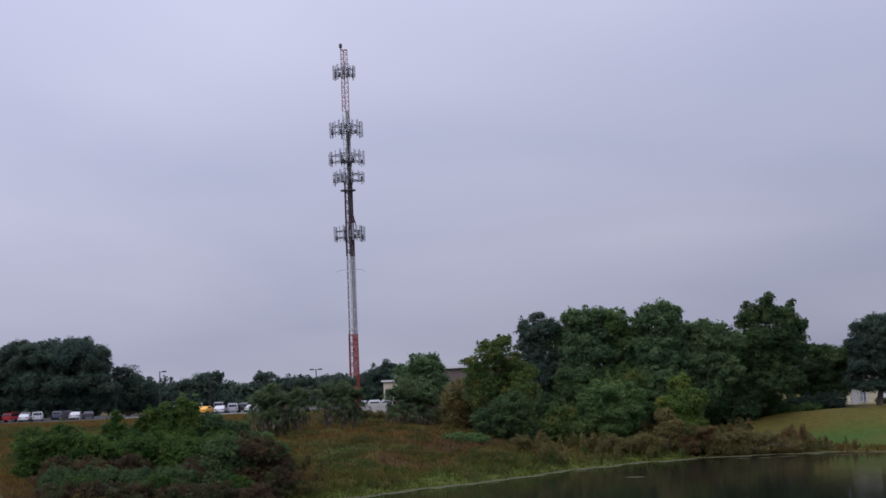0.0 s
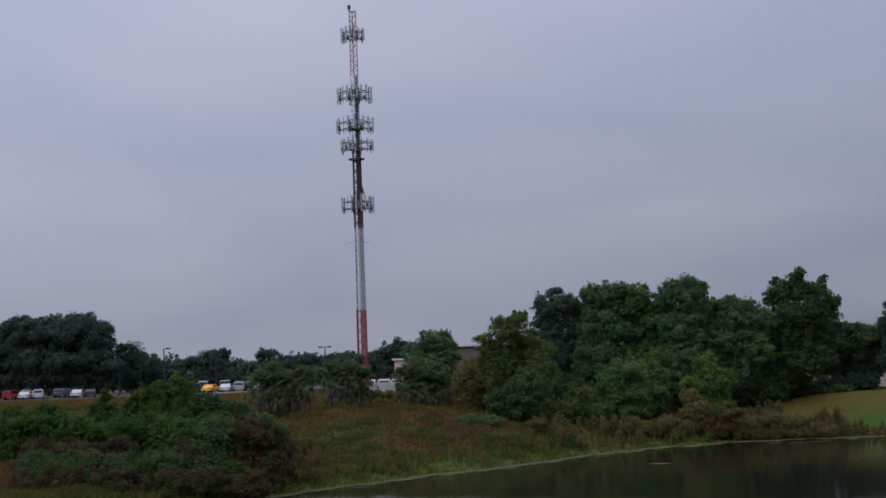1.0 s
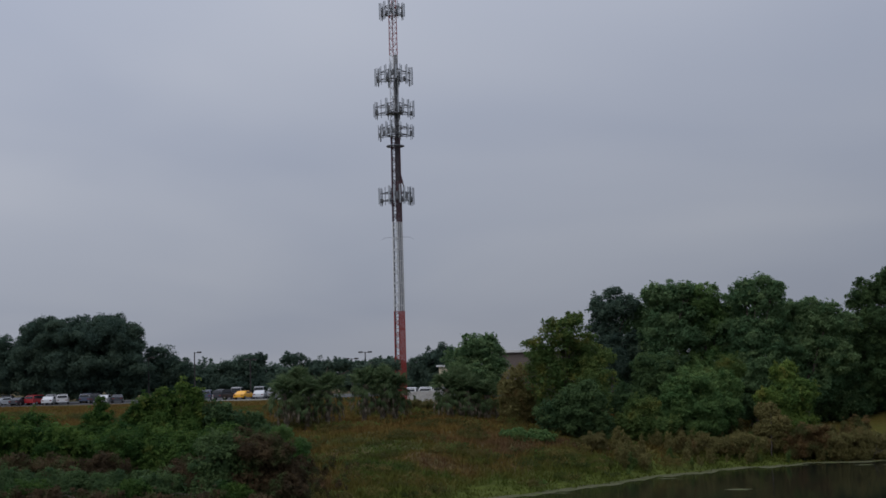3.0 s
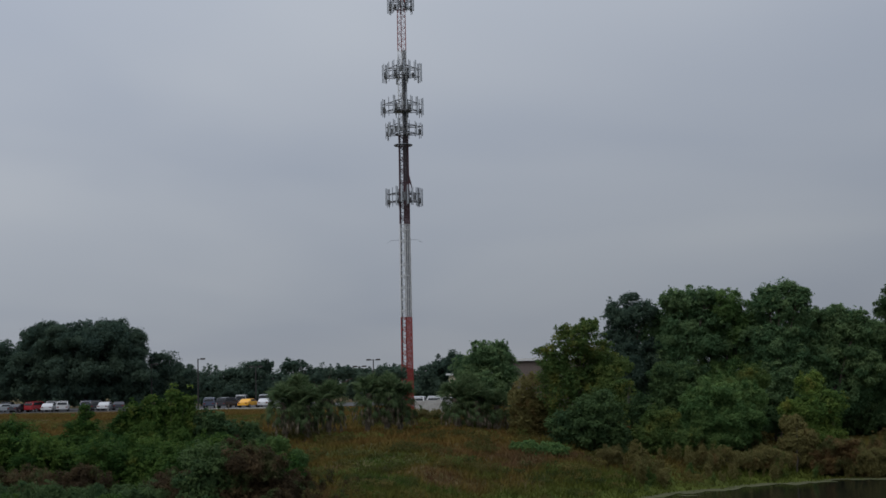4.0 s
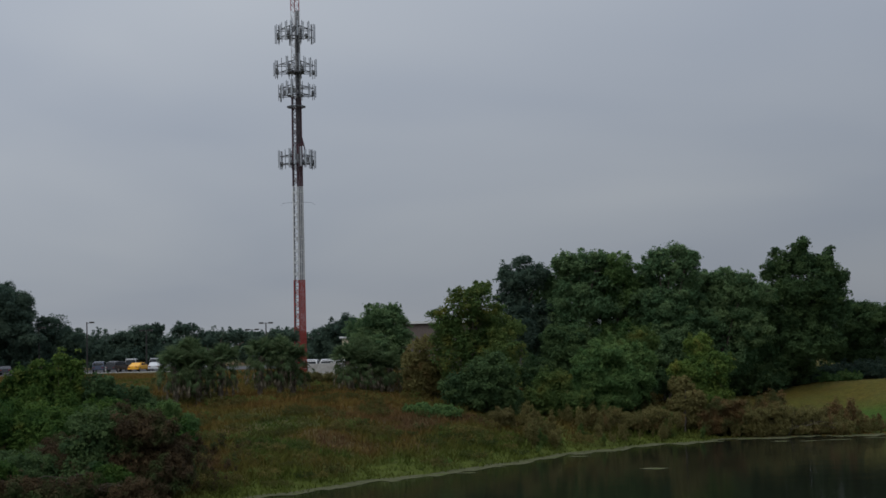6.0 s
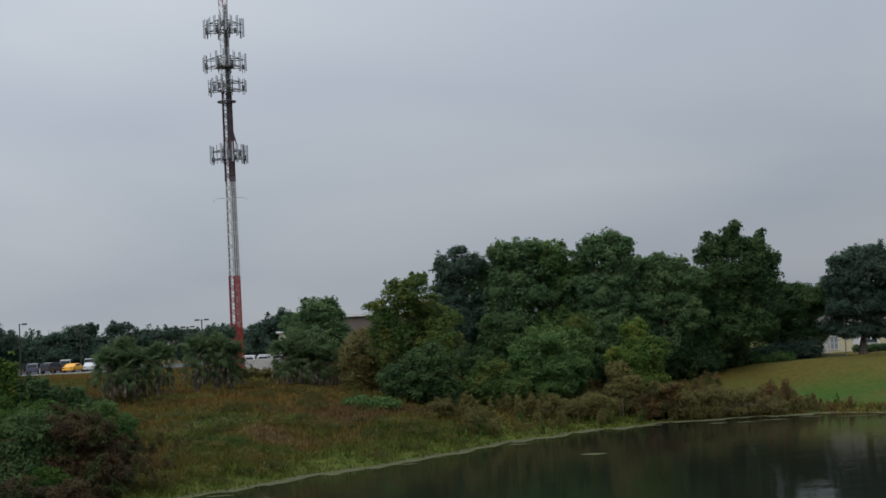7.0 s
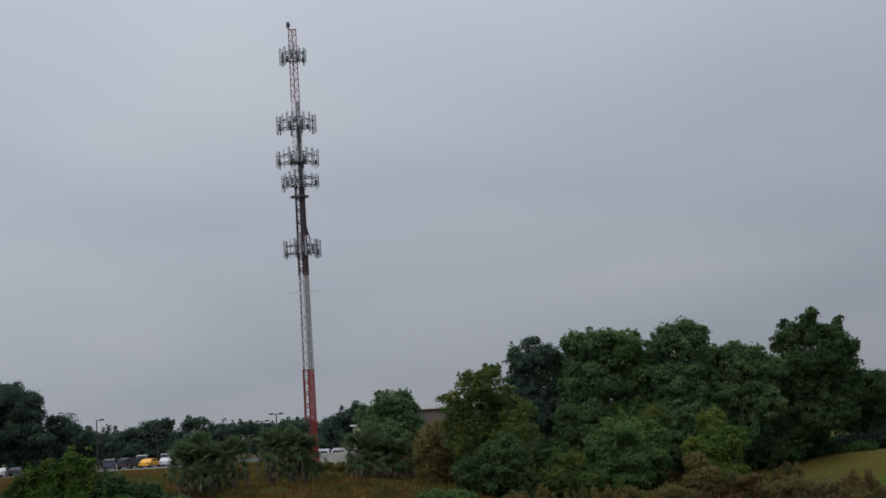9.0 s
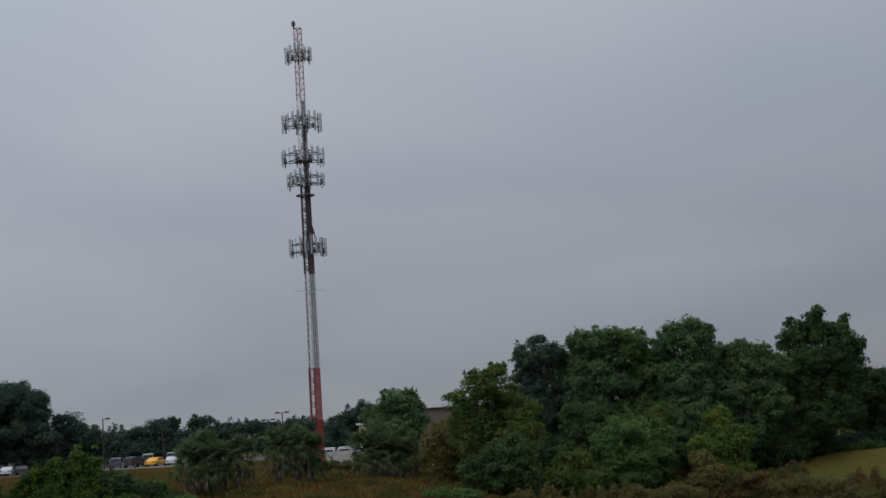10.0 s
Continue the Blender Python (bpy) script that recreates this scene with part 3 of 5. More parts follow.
ROUND_OAK = ((48.8, 146.0), [(50.5, 145.3, 12.5, 3.3, 2.7), (48.4, 146.0, 12.9, 2.3, 1.9), (46.9, 145.1, 11.6, 1.7, 2.4), (48.7, 146.0, 9.0, 3.3, 2.4), (52.7, 146.1, 9.5, 3.0, 3.3), (46.6, 146.7, 8.7, 1.3, 2.1), (54.7, 145.7, 11.7, 3.0, 3.3), (55.4, 144.8, 8.2, 2.8, 2.8), (46.0, 146.1, 6.7, 1.3, 1.1), (47.8, 145.3, 6.2, 2.3, 0.9), (51.5, 146.6, 6.0, 2.6, 0.9), (54.4, 145.7, 5.8, 2.3, 0.9)])
YOUNG_OAK = ((-6.1, 134.0), [(-5.8, 133.7, 11.0, 1.9, 1.2), (-7.4, 135.0, 9.5, 1.8, 1.7), (-4.7, 133.7, 9.5, 1.7, 1.7), (-6.2, 133.6, 7.7, 2.7, 2.2), (-7.1, 133.6, 11.7, 0.5, 0.6), (-4.8, 134.0, 11.7, 0.6, 0.6)])
BROWN_BRUSH = ((-2.0, 126.0), [(-2.0, 125.0, 7.1, 1.6, 1.9), (-1.1, 126.1, 5.8, 1.7, 1.5), (-2.8, 127.0, 6.2, 1.3, 1.5)])
MAST_SCRUB = ((-12.9, 146.0), [(-15.2, 146.0, 5.6, 1.0, 0.8), (-13.8, 146.2, 5.3, 1.0, 0.6), (-12.2, 146.0, 5.2, 1.1, 0.5), (-16.4, 146.2, 5.6, 0.9, 0.8)])
SMALL_OAK = ((-21.6, 131.0), [(-23.7, 131.6, 10.2, 1.2, 0.8), (-21.7, 132.1, 9.3, 1.8, 0.9), (-19.6, 131.8, 9.5, 1.5, 0.7), (-14.9, 131.6, 9.4, 1.5, 0.8), (-17.2, 131.8, 9.2, 1.5, 0.7)])
GREAT_OAK = ((-80.3, 244.0), [(-80.1, 244.8, 16.8, 10.0, 4.0), (-85.8, 243.4, 17.5, 5.6, 3.1), (-77.0, 244.0, 17.2, 4.0, 3.2), (-87.2, 243.6, 14.7, 5.5, 3.6), (-73.7, 243.4, 13.9, 4.4, 4.0), (-71.4, 244.2, 14.6, 2.2, 2.6), (-89.2, 243.6, 16.0, 3.2, 2.7), (-80.4, 244.3, 11.9, 10.3, 3.8), (-90.4, 244.2, 11.5, 4.8, 3.4), (-71.6, 243.1, 10.7, 3.8, 3.4), (-80.3, 243.9, 8.7, 7.6, 2.5), (-89.2, 243.7, 8.6, 4.8, 2.3), (-71.6, 244.5, 8.2, 3.8, 2.3)])
EDGE_OAK = ((-97.1, 246.0), [(-95.2, 245.0, 13.9, 4.4, 4.0), (-100.8, 245.2, 13.5, 4.8, 4.0), (-98.1, 246.0, 11.0, 5.8, 3.5), (-95.0, 245.8, 8.5, 4.8, 2.1)])
SECOND_OAK = ((-67.7, 250.0), [(-68.2, 250.4, 11.7, 3.7, 3.9), (-64.4, 249.6, 10.0, 3.3, 2.9), (-70.0, 249.3, 8.9, 3.9, 2.9), (-66.4, 251.0, 7.7, 3.9, 2.2)])
THIRD_OAK = ((-58.7, 266.0), [(-62.2, 265.4, 9.3, 4.4, 3.1), (-56.3, 265.2, 10.4, 4.4, 2.9), (-53.2, 265.5, 12.0, 1.9, 1.3), (-57.5, 265.6, 7.7, 6.2, 2.7), (-67.0, 265.3, 8.8, 4.2, 2.9), (-61.9, 266.1, 6.6, 6.2, 1.9), (-54.1, 267.0, 6.6, 5.2, 1.9)])
REAR_OAK = ((-18.7, 255.0), [(-18.0, 254.1, 11.3, 2.9, 2.6), (-21.6, 255.0, 9.8, 2.4, 2.6), (-14.4, 254.8, 11.6, 1.3, 1.4), (-13.0, 255.3, 9.6, 1.6, 1.4), (-28.4, 255.4, 9.6, 3.6, 2.0), (-18.2, 255.9, 7.8, 5.4, 2.6)])
MID_CANOPY = ((18.4, 139.0), [(15.2, 140.2, 13.9, 2.2, 2.2), (18.8, 138.1, 13.1, 1.9, 2.1), (19.5, 139.1, 14.8, 0.9, 0.9), (25.2, 139.9, 12.9, 2.0, 1.9), (27.5, 137.9, 13.2, 1.4, 1.2), (30.6, 139.2, 12.1, 1.4, 1.4), (10.1, 138.2, 13.3, 1.0, 1.3)])
UNDER_A = ((10.4, 145.0), [(10.8, 145.6, 11.6, 2.6, 3.4), (10.3, 146.1, 7.0, 3.2, 2.9), (13.5, 145.1, 5.2, 3.4, 2.0), (8.3, 143.8, 5.5, 2.8, 2.0)])
UNDER_B = ((19.8, 145.0), [(19.7, 144.0, 11.1, 2.5, 3.4), (19.3, 144.8, 6.6, 3.4, 2.8), (25.5, 145.8, 11.4, 2.1, 2.9), (24.7, 144.4, 6.9, 3.1, 2.8)])
UNDER_C = ((32.0, 147.0), [(32.5, 147.4, 11.1, 2.5, 3.2), (32.1, 146.8, 6.8, 3.4, 2.9), (34.5, 146.4, 4.6, 3.4, 1.7), (29.5, 147.5, 10.7, 2.3, 2.9)])
UNDER_D = ((10.8, 133.0), [(10.9, 132.5, 7.1, 2.3, 2.5), (8.2, 132.7, 5.2, 2.3, 1.9), (19.8, 133.6, 4.5, 2.6, 1.6)])
CREST_SCRUB = ((37.0, 147.0), [(29.9, 147.0, 3.1, 1.7, 0.9), (32.0, 147.2, 3.3, 1.7, 0.9), (34.0, 147.0, 3.6, 1.8, 0.9), (36.3, 146.7, 3.9, 1.8, 1.0), (38.8, 147.0, 4.3, 1.8, 1.1), (41.2, 147.3, 4.5, 1.8, 1.2), (43.6, 147.1, 4.6, 1.6, 1.2)])
UNDER_E = ((18.8, 143.0), [(11.1, 144.1, 3.6, 3.1, 1.8), (15.3, 141.8, 3.2, 3.1, 1.8), (19.9, 142.6, 3.1, 3.1, 1.8), (24.6, 143.6, 3.1, 3.1, 1.8), (28.3, 143.4, 3.4, 2.6, 1.6), (8.8, 143.1, 3.5, 2.2, 1.7)])
THICKET_A = ((-32.2, 97.2), [(-32.0, 97.2, 7.0, 0.5, 0.8), (-32.1, 97.2, 5.9, 1.0, 1.1), (-32.2, 97.2, 4.8, 1.5, 1.3), (-33.6, 97.5, 4.2, 1.4, 1.3), (-30.6, 97.0, 4.2, 1.2, 1.2)])
THICKET_B = ((-27.6, 101.0), [(-29.9, 101.1, 6.6, 1.0, 1.2), (-28.2, 101.2, 6.7, 1.2, 1.2), (-26.5, 101.2, 6.9, 1.3, 1.2), (-27.8, 101.4, 4.9, 2.6, 1.9), (-30.4, 101.1, 5.0, 1.2, 1.6)])
SHOOTS = ((-26.8, 100.4), [(-28.4, 100.6, 7.8, 0.5, 0.35), (-26.8, 100.7, 8.1, 0.6, 0.4), (-25.6, 100.7, 7.8, 0.5, 0.3)])
THICKET_C = ((-23.4, 102.0), [(-24.4, 101.2, 5.9, 1.3, 1.1), (-23.2, 101.2, 5.2, 1.2, 1.1), (-24.0, 102.0, 4.4, 1.7, 1.3), (-21.7, 102.0, 5.4, 0.8, 0.9), (-21.3, 102.0, 4.4, 1.3, 1.1)])
THICKET_D = ((-19.5, 100.0), [(-19.2, 100.0, 4.4, 0.9, 0.9), (-20.0, 100.4, 3.7, 1.2, 1.1), (-17.9, 100.0, 3.3, 0.9, 0.9)])
THICKET_E = ((-34.0, 89.0), [(-32.5, 89.2, 4.5, 2.3, 1.3), (-34.8, 89.2, 4.6, 1.7, 1.3), (-36.9, 88.9, 4.3, 1.7, 1.6)])
THICKET_F = ((-25.4, 89.0), [(-27.5, 88.8, 4.1, 2.3, 1.5), (-22.9, 89.3, 3.6, 2.6, 1.5), (-25.0, 88.5, 3.1, 2.1, 1.4)])
THICKET_H = ((-33.2, 94.0), [(-35.7, 94.4, 5.1, 1.8, 1.5), (-32.6, 94.5, 3.6, 1.8, 1.3), (-29.6, 94.6, 4.6, 1.5, 1.3), (-38.4, 93.6, 4.8, 1.8, 1.5)])
THICKET_I = ((-22.0, 93.0), [(-26.0, 92.5, 4.1, 1.6, 1.4), (-22.1, 93.5, 4.0, 1.8, 1.5), (-19.8, 92.9, 3.3, 1.7, 1.3), (-17.4, 92.7, 3.0, 1.2, 1.1)])
THICKET_K = ((-27.6, 79.0), [(-28.8, 78.9, 2.1, 1.7, 1.4), (-26.1, 79.2, 1.8, 1.7, 1.4), (-23.0, 78.6, 2.0, 1.7, 1.4), (-31.8, 79.0, 2.1, 1.7, 1.4)])
DEAD_E = ((-18.1, 79.0), [(-20.4, 79.2, 1.8, 1.7, 1.4), (-17.5, 79.3, 1.9, 1.6, 1.4), (-15.2, 78.4, 1.7, 1.3, 1.2)])
DEAD_L = ((-23.2, 75.0), [(-28.2, 75.4, 1.1, 1.8, 1.3), (-25.3, 74.9, 1.2, 1.8, 1.3), (-22.3, 74.9, 0.9, 1.8, 1.3), (-19.3, 75.1, 1.0, 1.8, 1.3), (-16.2, 74.7, 0.7, 1.6, 1.2), (-31.0, 75.5, 1.3, 1.8, 1.3)])
THICKET_J = ((-24.1, 77.0), [(-24.0, 76.7, 1.5, 1.5, 1.3), (-18.1, 77.1, 1.2, 1.4, 1.2), (-29.9, 76.6, 1.7, 1.5, 1.3)])
DEAD_A = ((-29.0, 83.0), [(-27.4, 83.1, 2.9, 1.7, 1.2), (-30.5, 83.5, 2.7, 2.0, 1.3), (-33.2, 83.5, 2.6, 2.0, 1.3)])
DEAD_B = ((-19.0, 83.0), [(-21.9, 82.6, 2.6, 1.8, 1.2), (-17.7, 83.1, 2.9, 1.8, 1.2), (-15.8, 83.5, 2.7, 1.3, 1.0)])
DEAD_C = ((-16.7, 80.0), [(-17.1, 79.6, 4.0, 1.9, 1.4), (-15.5, 79.9, 3.1, 1.1, 1.6), (-16.4, 80.3, 1.4, 1.4, 1.3)])
THICKET_G = ((-18.6, 79.0), [(-19.1, 79.3, 3.5, 1.7, 1.9), (-19.7, 78.9, 1.4, 1.9, 1.5), (-17.8, 79.2, 1.9, 1.2, 1.5)])

tree("laurel_tree", TALL_LAUREL, LEAF_DEEP, "tall dark green broadleaf tree in the wood behind the pond", group="wood behind the pond", seed=11, trunk=0.3, ragged=0.28)
tree("laurel_tree", MID_LAUREL, LEAF_MID, "mid green broadleaf tree with an open twiggy top", group="wood behind the pond", seed=12, ragged=0.2, cover=0.55)
tree("laurel_tree", BROAD_LAUREL, LEAF_DEEP, "broad dense dark green tree with a domed crown", group="wood behind the pond", seed=13, trunk=0.32, ragged=0.28)
tree("laurel_tree", LOW_LAUREL, LEAF_DEEP, "lower rounded deep green tree in the wood", group="wood behind the pond", seed=14)
tree("oak_tree", DARK_OAK, LEAF_BLUE, "dark blue-green tree with a ragged upright crown", group="wood behind the pond", seed=15, ragged=0.25)
tree("camphor_tree", TALL_CAMPHOR, LEAF_DARK, "tall dark tree with three ragged spires above the wood", group="wood behind the pond", seed=16, trunk=0.34, ragged=0.25)
tree("oak_tree", BACK_OAK, LEAF_DARK, "dark oak in the shade behind the lawn hill", group="wood behind the pond", seed=17)
tree("oak_tree", ROUND_OAK, LEAF_BLUE, "large round grey-green live oak before a cream house", seed=18, trunk=0.36, leaf=0.25, ragged=0.16)
tree("willow_tree", YELLOW_TREE, LEAF_OLIVE, "leaning olive-yellow tree with thin autumn foliage", seed=19, trunk=0.2, ragged=0.3, fill=0.15, clump=0.5, cover=0.45)
tree("dark_shrub", DARK_SHRUB, LEAF_DARK, "dense dark green shrub under the yellowing tree", "shrub", seed=20, trunk=0.12)
tree("young_oak", YOUNG_OAK, LEAF_DEEP, "young green tree with upright leafy shoots behind palms", seed=21, trunk=0.16, ragged=0.45, leaf=0.22, shoots=14)
tree("bare_shrub", BROWN_BRUSH, LEAF_BROWN, "half-bare brown shrub with thin twigs", "shrub", seed=22, trunk=0.12, fill=0.05, cover=0.28, loose=0.8, ragged=0.4)
tree("shrub", BRIGHT_SHRUB, LEAF_MID, "bright green rounded shrub at the foot of the wood", "shrub", "shrubs along the bank", seed=23, trunk=0.12, leaf=0.22)
tree("shrub", GREY_SHRUB, LEAF_OLIVE, "greyish green feathery shrub against the wood", "shrub", "shrubs along the bank", seed=24, trunk=0.1, slim=0.25, upright=1.5, loose=0.7)
tree("shrub", LIME_SHRUB, LEAF_LIME, "lime green leafy shrub at the foot of the wood", "shrub", "shrubs along the bank", seed=25, trunk=0.1, leaf=0.22)
tree("shrub", DEEP_SHRUB, LEAF_DEEP, "deep green spreading shrub beside the lawn", "shrub", "shrubs along the bank", seed=26, trunk=0.12)
tree("shrub", HEDGE_SCRUB, LEAF_MID, "low green scrub along the top of the lawn", "shrub", "shrubs along the bank", seed=27, trunk=0.06, skirt=False)
tree("shrub", OLIVE_SHRUB, LEAF_OLIVE, "yellowing olive shrub with seed heads", "shrub", "shrubs along the bank", seed=28, trunk=0.08, leaf=0.2, clump=0.45)
tree("shrub", PALE_SHRUB, LEAF_BROWN, "pale shrub topped with tan seed heads", "shrub", "shrubs along the bank", seed=29, trunk=0.08, leaf=0.2, clump=0.45)
tree("shrub", GREEN_MOUND, LEAF_MID, "low green mound of leaves on the bank", "shrub", "shrubs along the bank", seed=30, trunk=0.05, leaf=0.2, clump=0.4)
tree("shrub", RUST_SHRUB, LEAF_RED, "rust red shrub in autumn colour", "shrub", "shrubs along the bank", seed=31, trunk=0.06, leaf=0.18, clump=0.45, slim=0.3, upright=1, loose=0.7)
tree("shrub", BROWN_SHRUB, LEAF_BROWN, "brown dog-fennel thicket along the shore", "shrub", "shrubs along the bank", seed=32, trunk=0.05, leaf=0.17, clump=0.36, slim=0.28, upright=2.5, loose=0.9, cover=0.34, ragged=0.5)
tree("shrub", SHORE_SHRUB, LEAF_BROWN, "rusty brown and green weeds at the shore", "shrub", "shrubs along the bank", seed=33, trunk=0.05, leaf=0.17, clump=0.36, slim=0.28, upright=2.5, loose=0.9, cover=0.34, ragged=0.5)
tree("shrub", TAN_SHRUB, LEAF_TAN, "small tan seeding weeds on the bank", "shrub", "shrubs along the bank", seed=34, trunk=0.04, leaf=0.16, clump=0.35, slim=0.25, upright=2, loose=0.8, cover=0.7)
tree("shrub", MAST_SCRUB, LEAF_TAN, "ochre scrub hiding the foot of the mast", "shrub", "shrubs along the bank", seed=44, trunk=0.05, leaf=0.18, clump=0.35, slim=0.28, upright=1.5, loose=0.8)
tree("scrub_oak", SMALL_OAK, LEAF_BLUE, "grey-green scrub trees behind the palms", seed=35, trunk=0.14, ragged=0.3)
tree("oak_tree", GREAT_OAK, LEAF_BLUE, "huge spreading dark live oak shading parked cars", group="oaks round the car park", seed=36, trunk=0.6, leaf=0.4, clump=0.9, shoots=0, ragged=0.12)
tree("oak_tree", EDGE_OAK, LEAF_BLUE, "dark oak at the edge of the car park", group="oaks round the car park", seed=37, trunk=0.4, leaf=0.4, clump=0.9, shoots=0, ragged=0.12)
tree("oak_tree", SECOND_OAK, LEAF_BLUE, "dark rounded oak beside the great oak", group="oaks round the car park", seed=38, trunk=0.35, leaf=0.4, clump=0.9, shoots=0, ragged=0.12)
tree("oak_tree", THIRD_OAK, LEAF_BLUE, "distant dark oaks with an open pine-like top", group="oaks round the car park", seed=39, trunk=0.35, leaf=0.48, clump=1.2, ragged=0.25)
tree("oak_tree", REAR_OAK, LEAF_BLUE, "dark rounded trees behind the mast", group="oaks round the car park", seed=40, trunk=0.35, leaf=0.42, clump=0.9, shoots=2)
tree("laurel_tree", MID_CANOPY, LEAF_DEEP, "broadleaf tree closing the canopy of the wood", group="wood behind the pond", seed=78)
for spec, seed in ((UNDER_A, 71), (UNDER_B, 72), (UNDER_C, 73)):
    tree("laurel_tree", spec, LEAF_DARK, "shaded dark green tree filling the wood", group="wood behind the pond", seed=seed, leaf=0.33)
tree("shrub", CREST_SCRUB, LEAF_BLUE, "dark scrub in shade behind the lawn crest", "shrub", "shrubs along the bank", seed=75, trunk=0.08, skirt=False)
tree("shrub", UNDER_E, LEAF_DARK, "dark undergrowth closing the foot of the wood", "shrub", "shrubs along the bank", seed=76, trunk=0.08, leaf=0.3)
tree("shrub", UNDER_D, LEAF_DARK, "dark green undergrowth below the trees", "shrub", "shrubs along the bank", seed=74, trunk=0.1)

near = dict(leaf=0.19, clump=0.42, ragged=0.36)
tree("thicket_shrub", THICKET_A, LEAF_THICKET, "dark green conical shrub in the near thicket", "shrub", "near thicket", seed=51, trunk=0.1, **near)
tree("thicket_shrub", THICKET_B, LEAF_THICKET, "tall green shrub with yellow-green shoots on top", "shrub", "near thicket", seed=52, trunk=0.12, **near)
tree("thicket_shrub", SHOOTS, LEAF_LIME, "yellow-green young shoots topping the near thicket", "shrub", "near thicket", seed=61, trunk=0.05, leaf=0.17, clump=0.3, cover=0.5, ragged=0.5)
tree("thicket_shrub", THICKET_C, LEAF_DARK, "dark green leafy shrub in the near thicket", "shrub", "near thicket", seed=53, trunk=0.1, **near)
tree("thicket_shrub", THICKET_D, LEAF_MID, "soft feathery light green shrub at the thicket's edge", "shrub", "near thicket", seed=54, trunk=0.06, leaf=0.17, clump=0.4, slim=0.25, upright=1.5, loose=0.7)
tree("thicket_shrub", THICKET_E, LEAF_THICKET, "low spreading green shrub covered in vines", "shrub", "near thicket", seed=55, trunk=0.1, **near)
tree("thicket_shrub", THICKET_F, LEAF_THICKET, "green vine-covered shrub on the pond bank", "shrub", "near thicket", seed=56, trunk=0.1, **near)
tree("thicket_shrub", THICKET_G, LEAF_DARK, "green and brown tangled shrub at the water", "shrub", "near thicket", seed=57, trunk=0.08, **near)
tree("thicket_shrub", THICKET_H, LEAF_THICKET, "dark green tangled bush deep in the thicket", "shrub", "near thicket", seed=63, trunk=0.08, **near)
tree("thicket_shrub", THICKET_I, LEAF_THICKET, "dark leafy bush below the tall thicket shrubs", "shrub", "near thicket", seed=65, trunk=0.08, **near)
near.update(slim=0.34, leaf=0.18, upright=1.2)
tree("dead_brush", DEAD_A, LEAF_BRUSH, "rust brown dying brush below the green thicket", "shrub", "near thicket", seed=58, trunk=0.06, **near)
tree("dead_brush", DEAD_B, LEAF_BRUSH, "rust brown weeds with dry seed heads", "shrub", "near thicket", seed=59, trunk=0.06, **near)
tree("thicket_shrub", THICKET_K, LEAF_DARK, "dark green tangled shrub at the foot of the thicket", "shrub", "near thicket", seed=62, trunk=0.06, **near)
tree("dead_brush", DEAD_E, LEAF_BRUSH, "dying brown vines over low brush", "shrub", "near thicket", seed=64, trunk=0.06, **near)
tree("dead_brush", DEAD_L, LEAF_BRUSH, "rust brown tangled brush above the waterline", "shrub", "near thicket", seed=66, trunk=0.06, **near)
tree("thicket_shrub", THICKET_J, LEAF_THICKET, "green bush among rust brown brush", "shrub", "near thicket", seed=67, trunk=0.06, **near)
tree("dead_brush", DEAD_C, LEAF_BRUSH, "dark rusty brush at the pond edge", "shrub", "near thicket", seed=60, trunk=0.06, **near)


def far_woods():
    rng = np.random.default_rng(77)
    lobes = []
    for x in np.arange(-150, 120, 5.5):
        y = 285 + rng.uniform(-8, 8)
        h = 5.3 + 0.9 * math.sin(x * 0.11) + rng.uniform(-0.7, 1.0)
        z = place_z(x, y)
        for k in range(2):
            lobes.append((x + rng.uniform(-2, 2), y, z + h * (0.35 + 0.35 * k), 4.0, h * 0.4))
    for x in np.arange(46, 110, 5.0):
        y = 182 + rng.uniform(-3, 3)
        z = place_z(x, y)
        lobes.append((x, y, z + 4.2 + rng.uniform(-0.5, 0.8), 3.4, 3.6))
    c, ti = leaf_cloud(rng, lobes, leaf=0.95, clump=1.5, fill=0.25, cover=0.5)
    return tagged(new("far_woods", blades_mesh("far_woods", c, ti, LEAF_BLUE)), "distant belt of dark green woods along the horizon", "woods", kind="stuff")


far_woods()


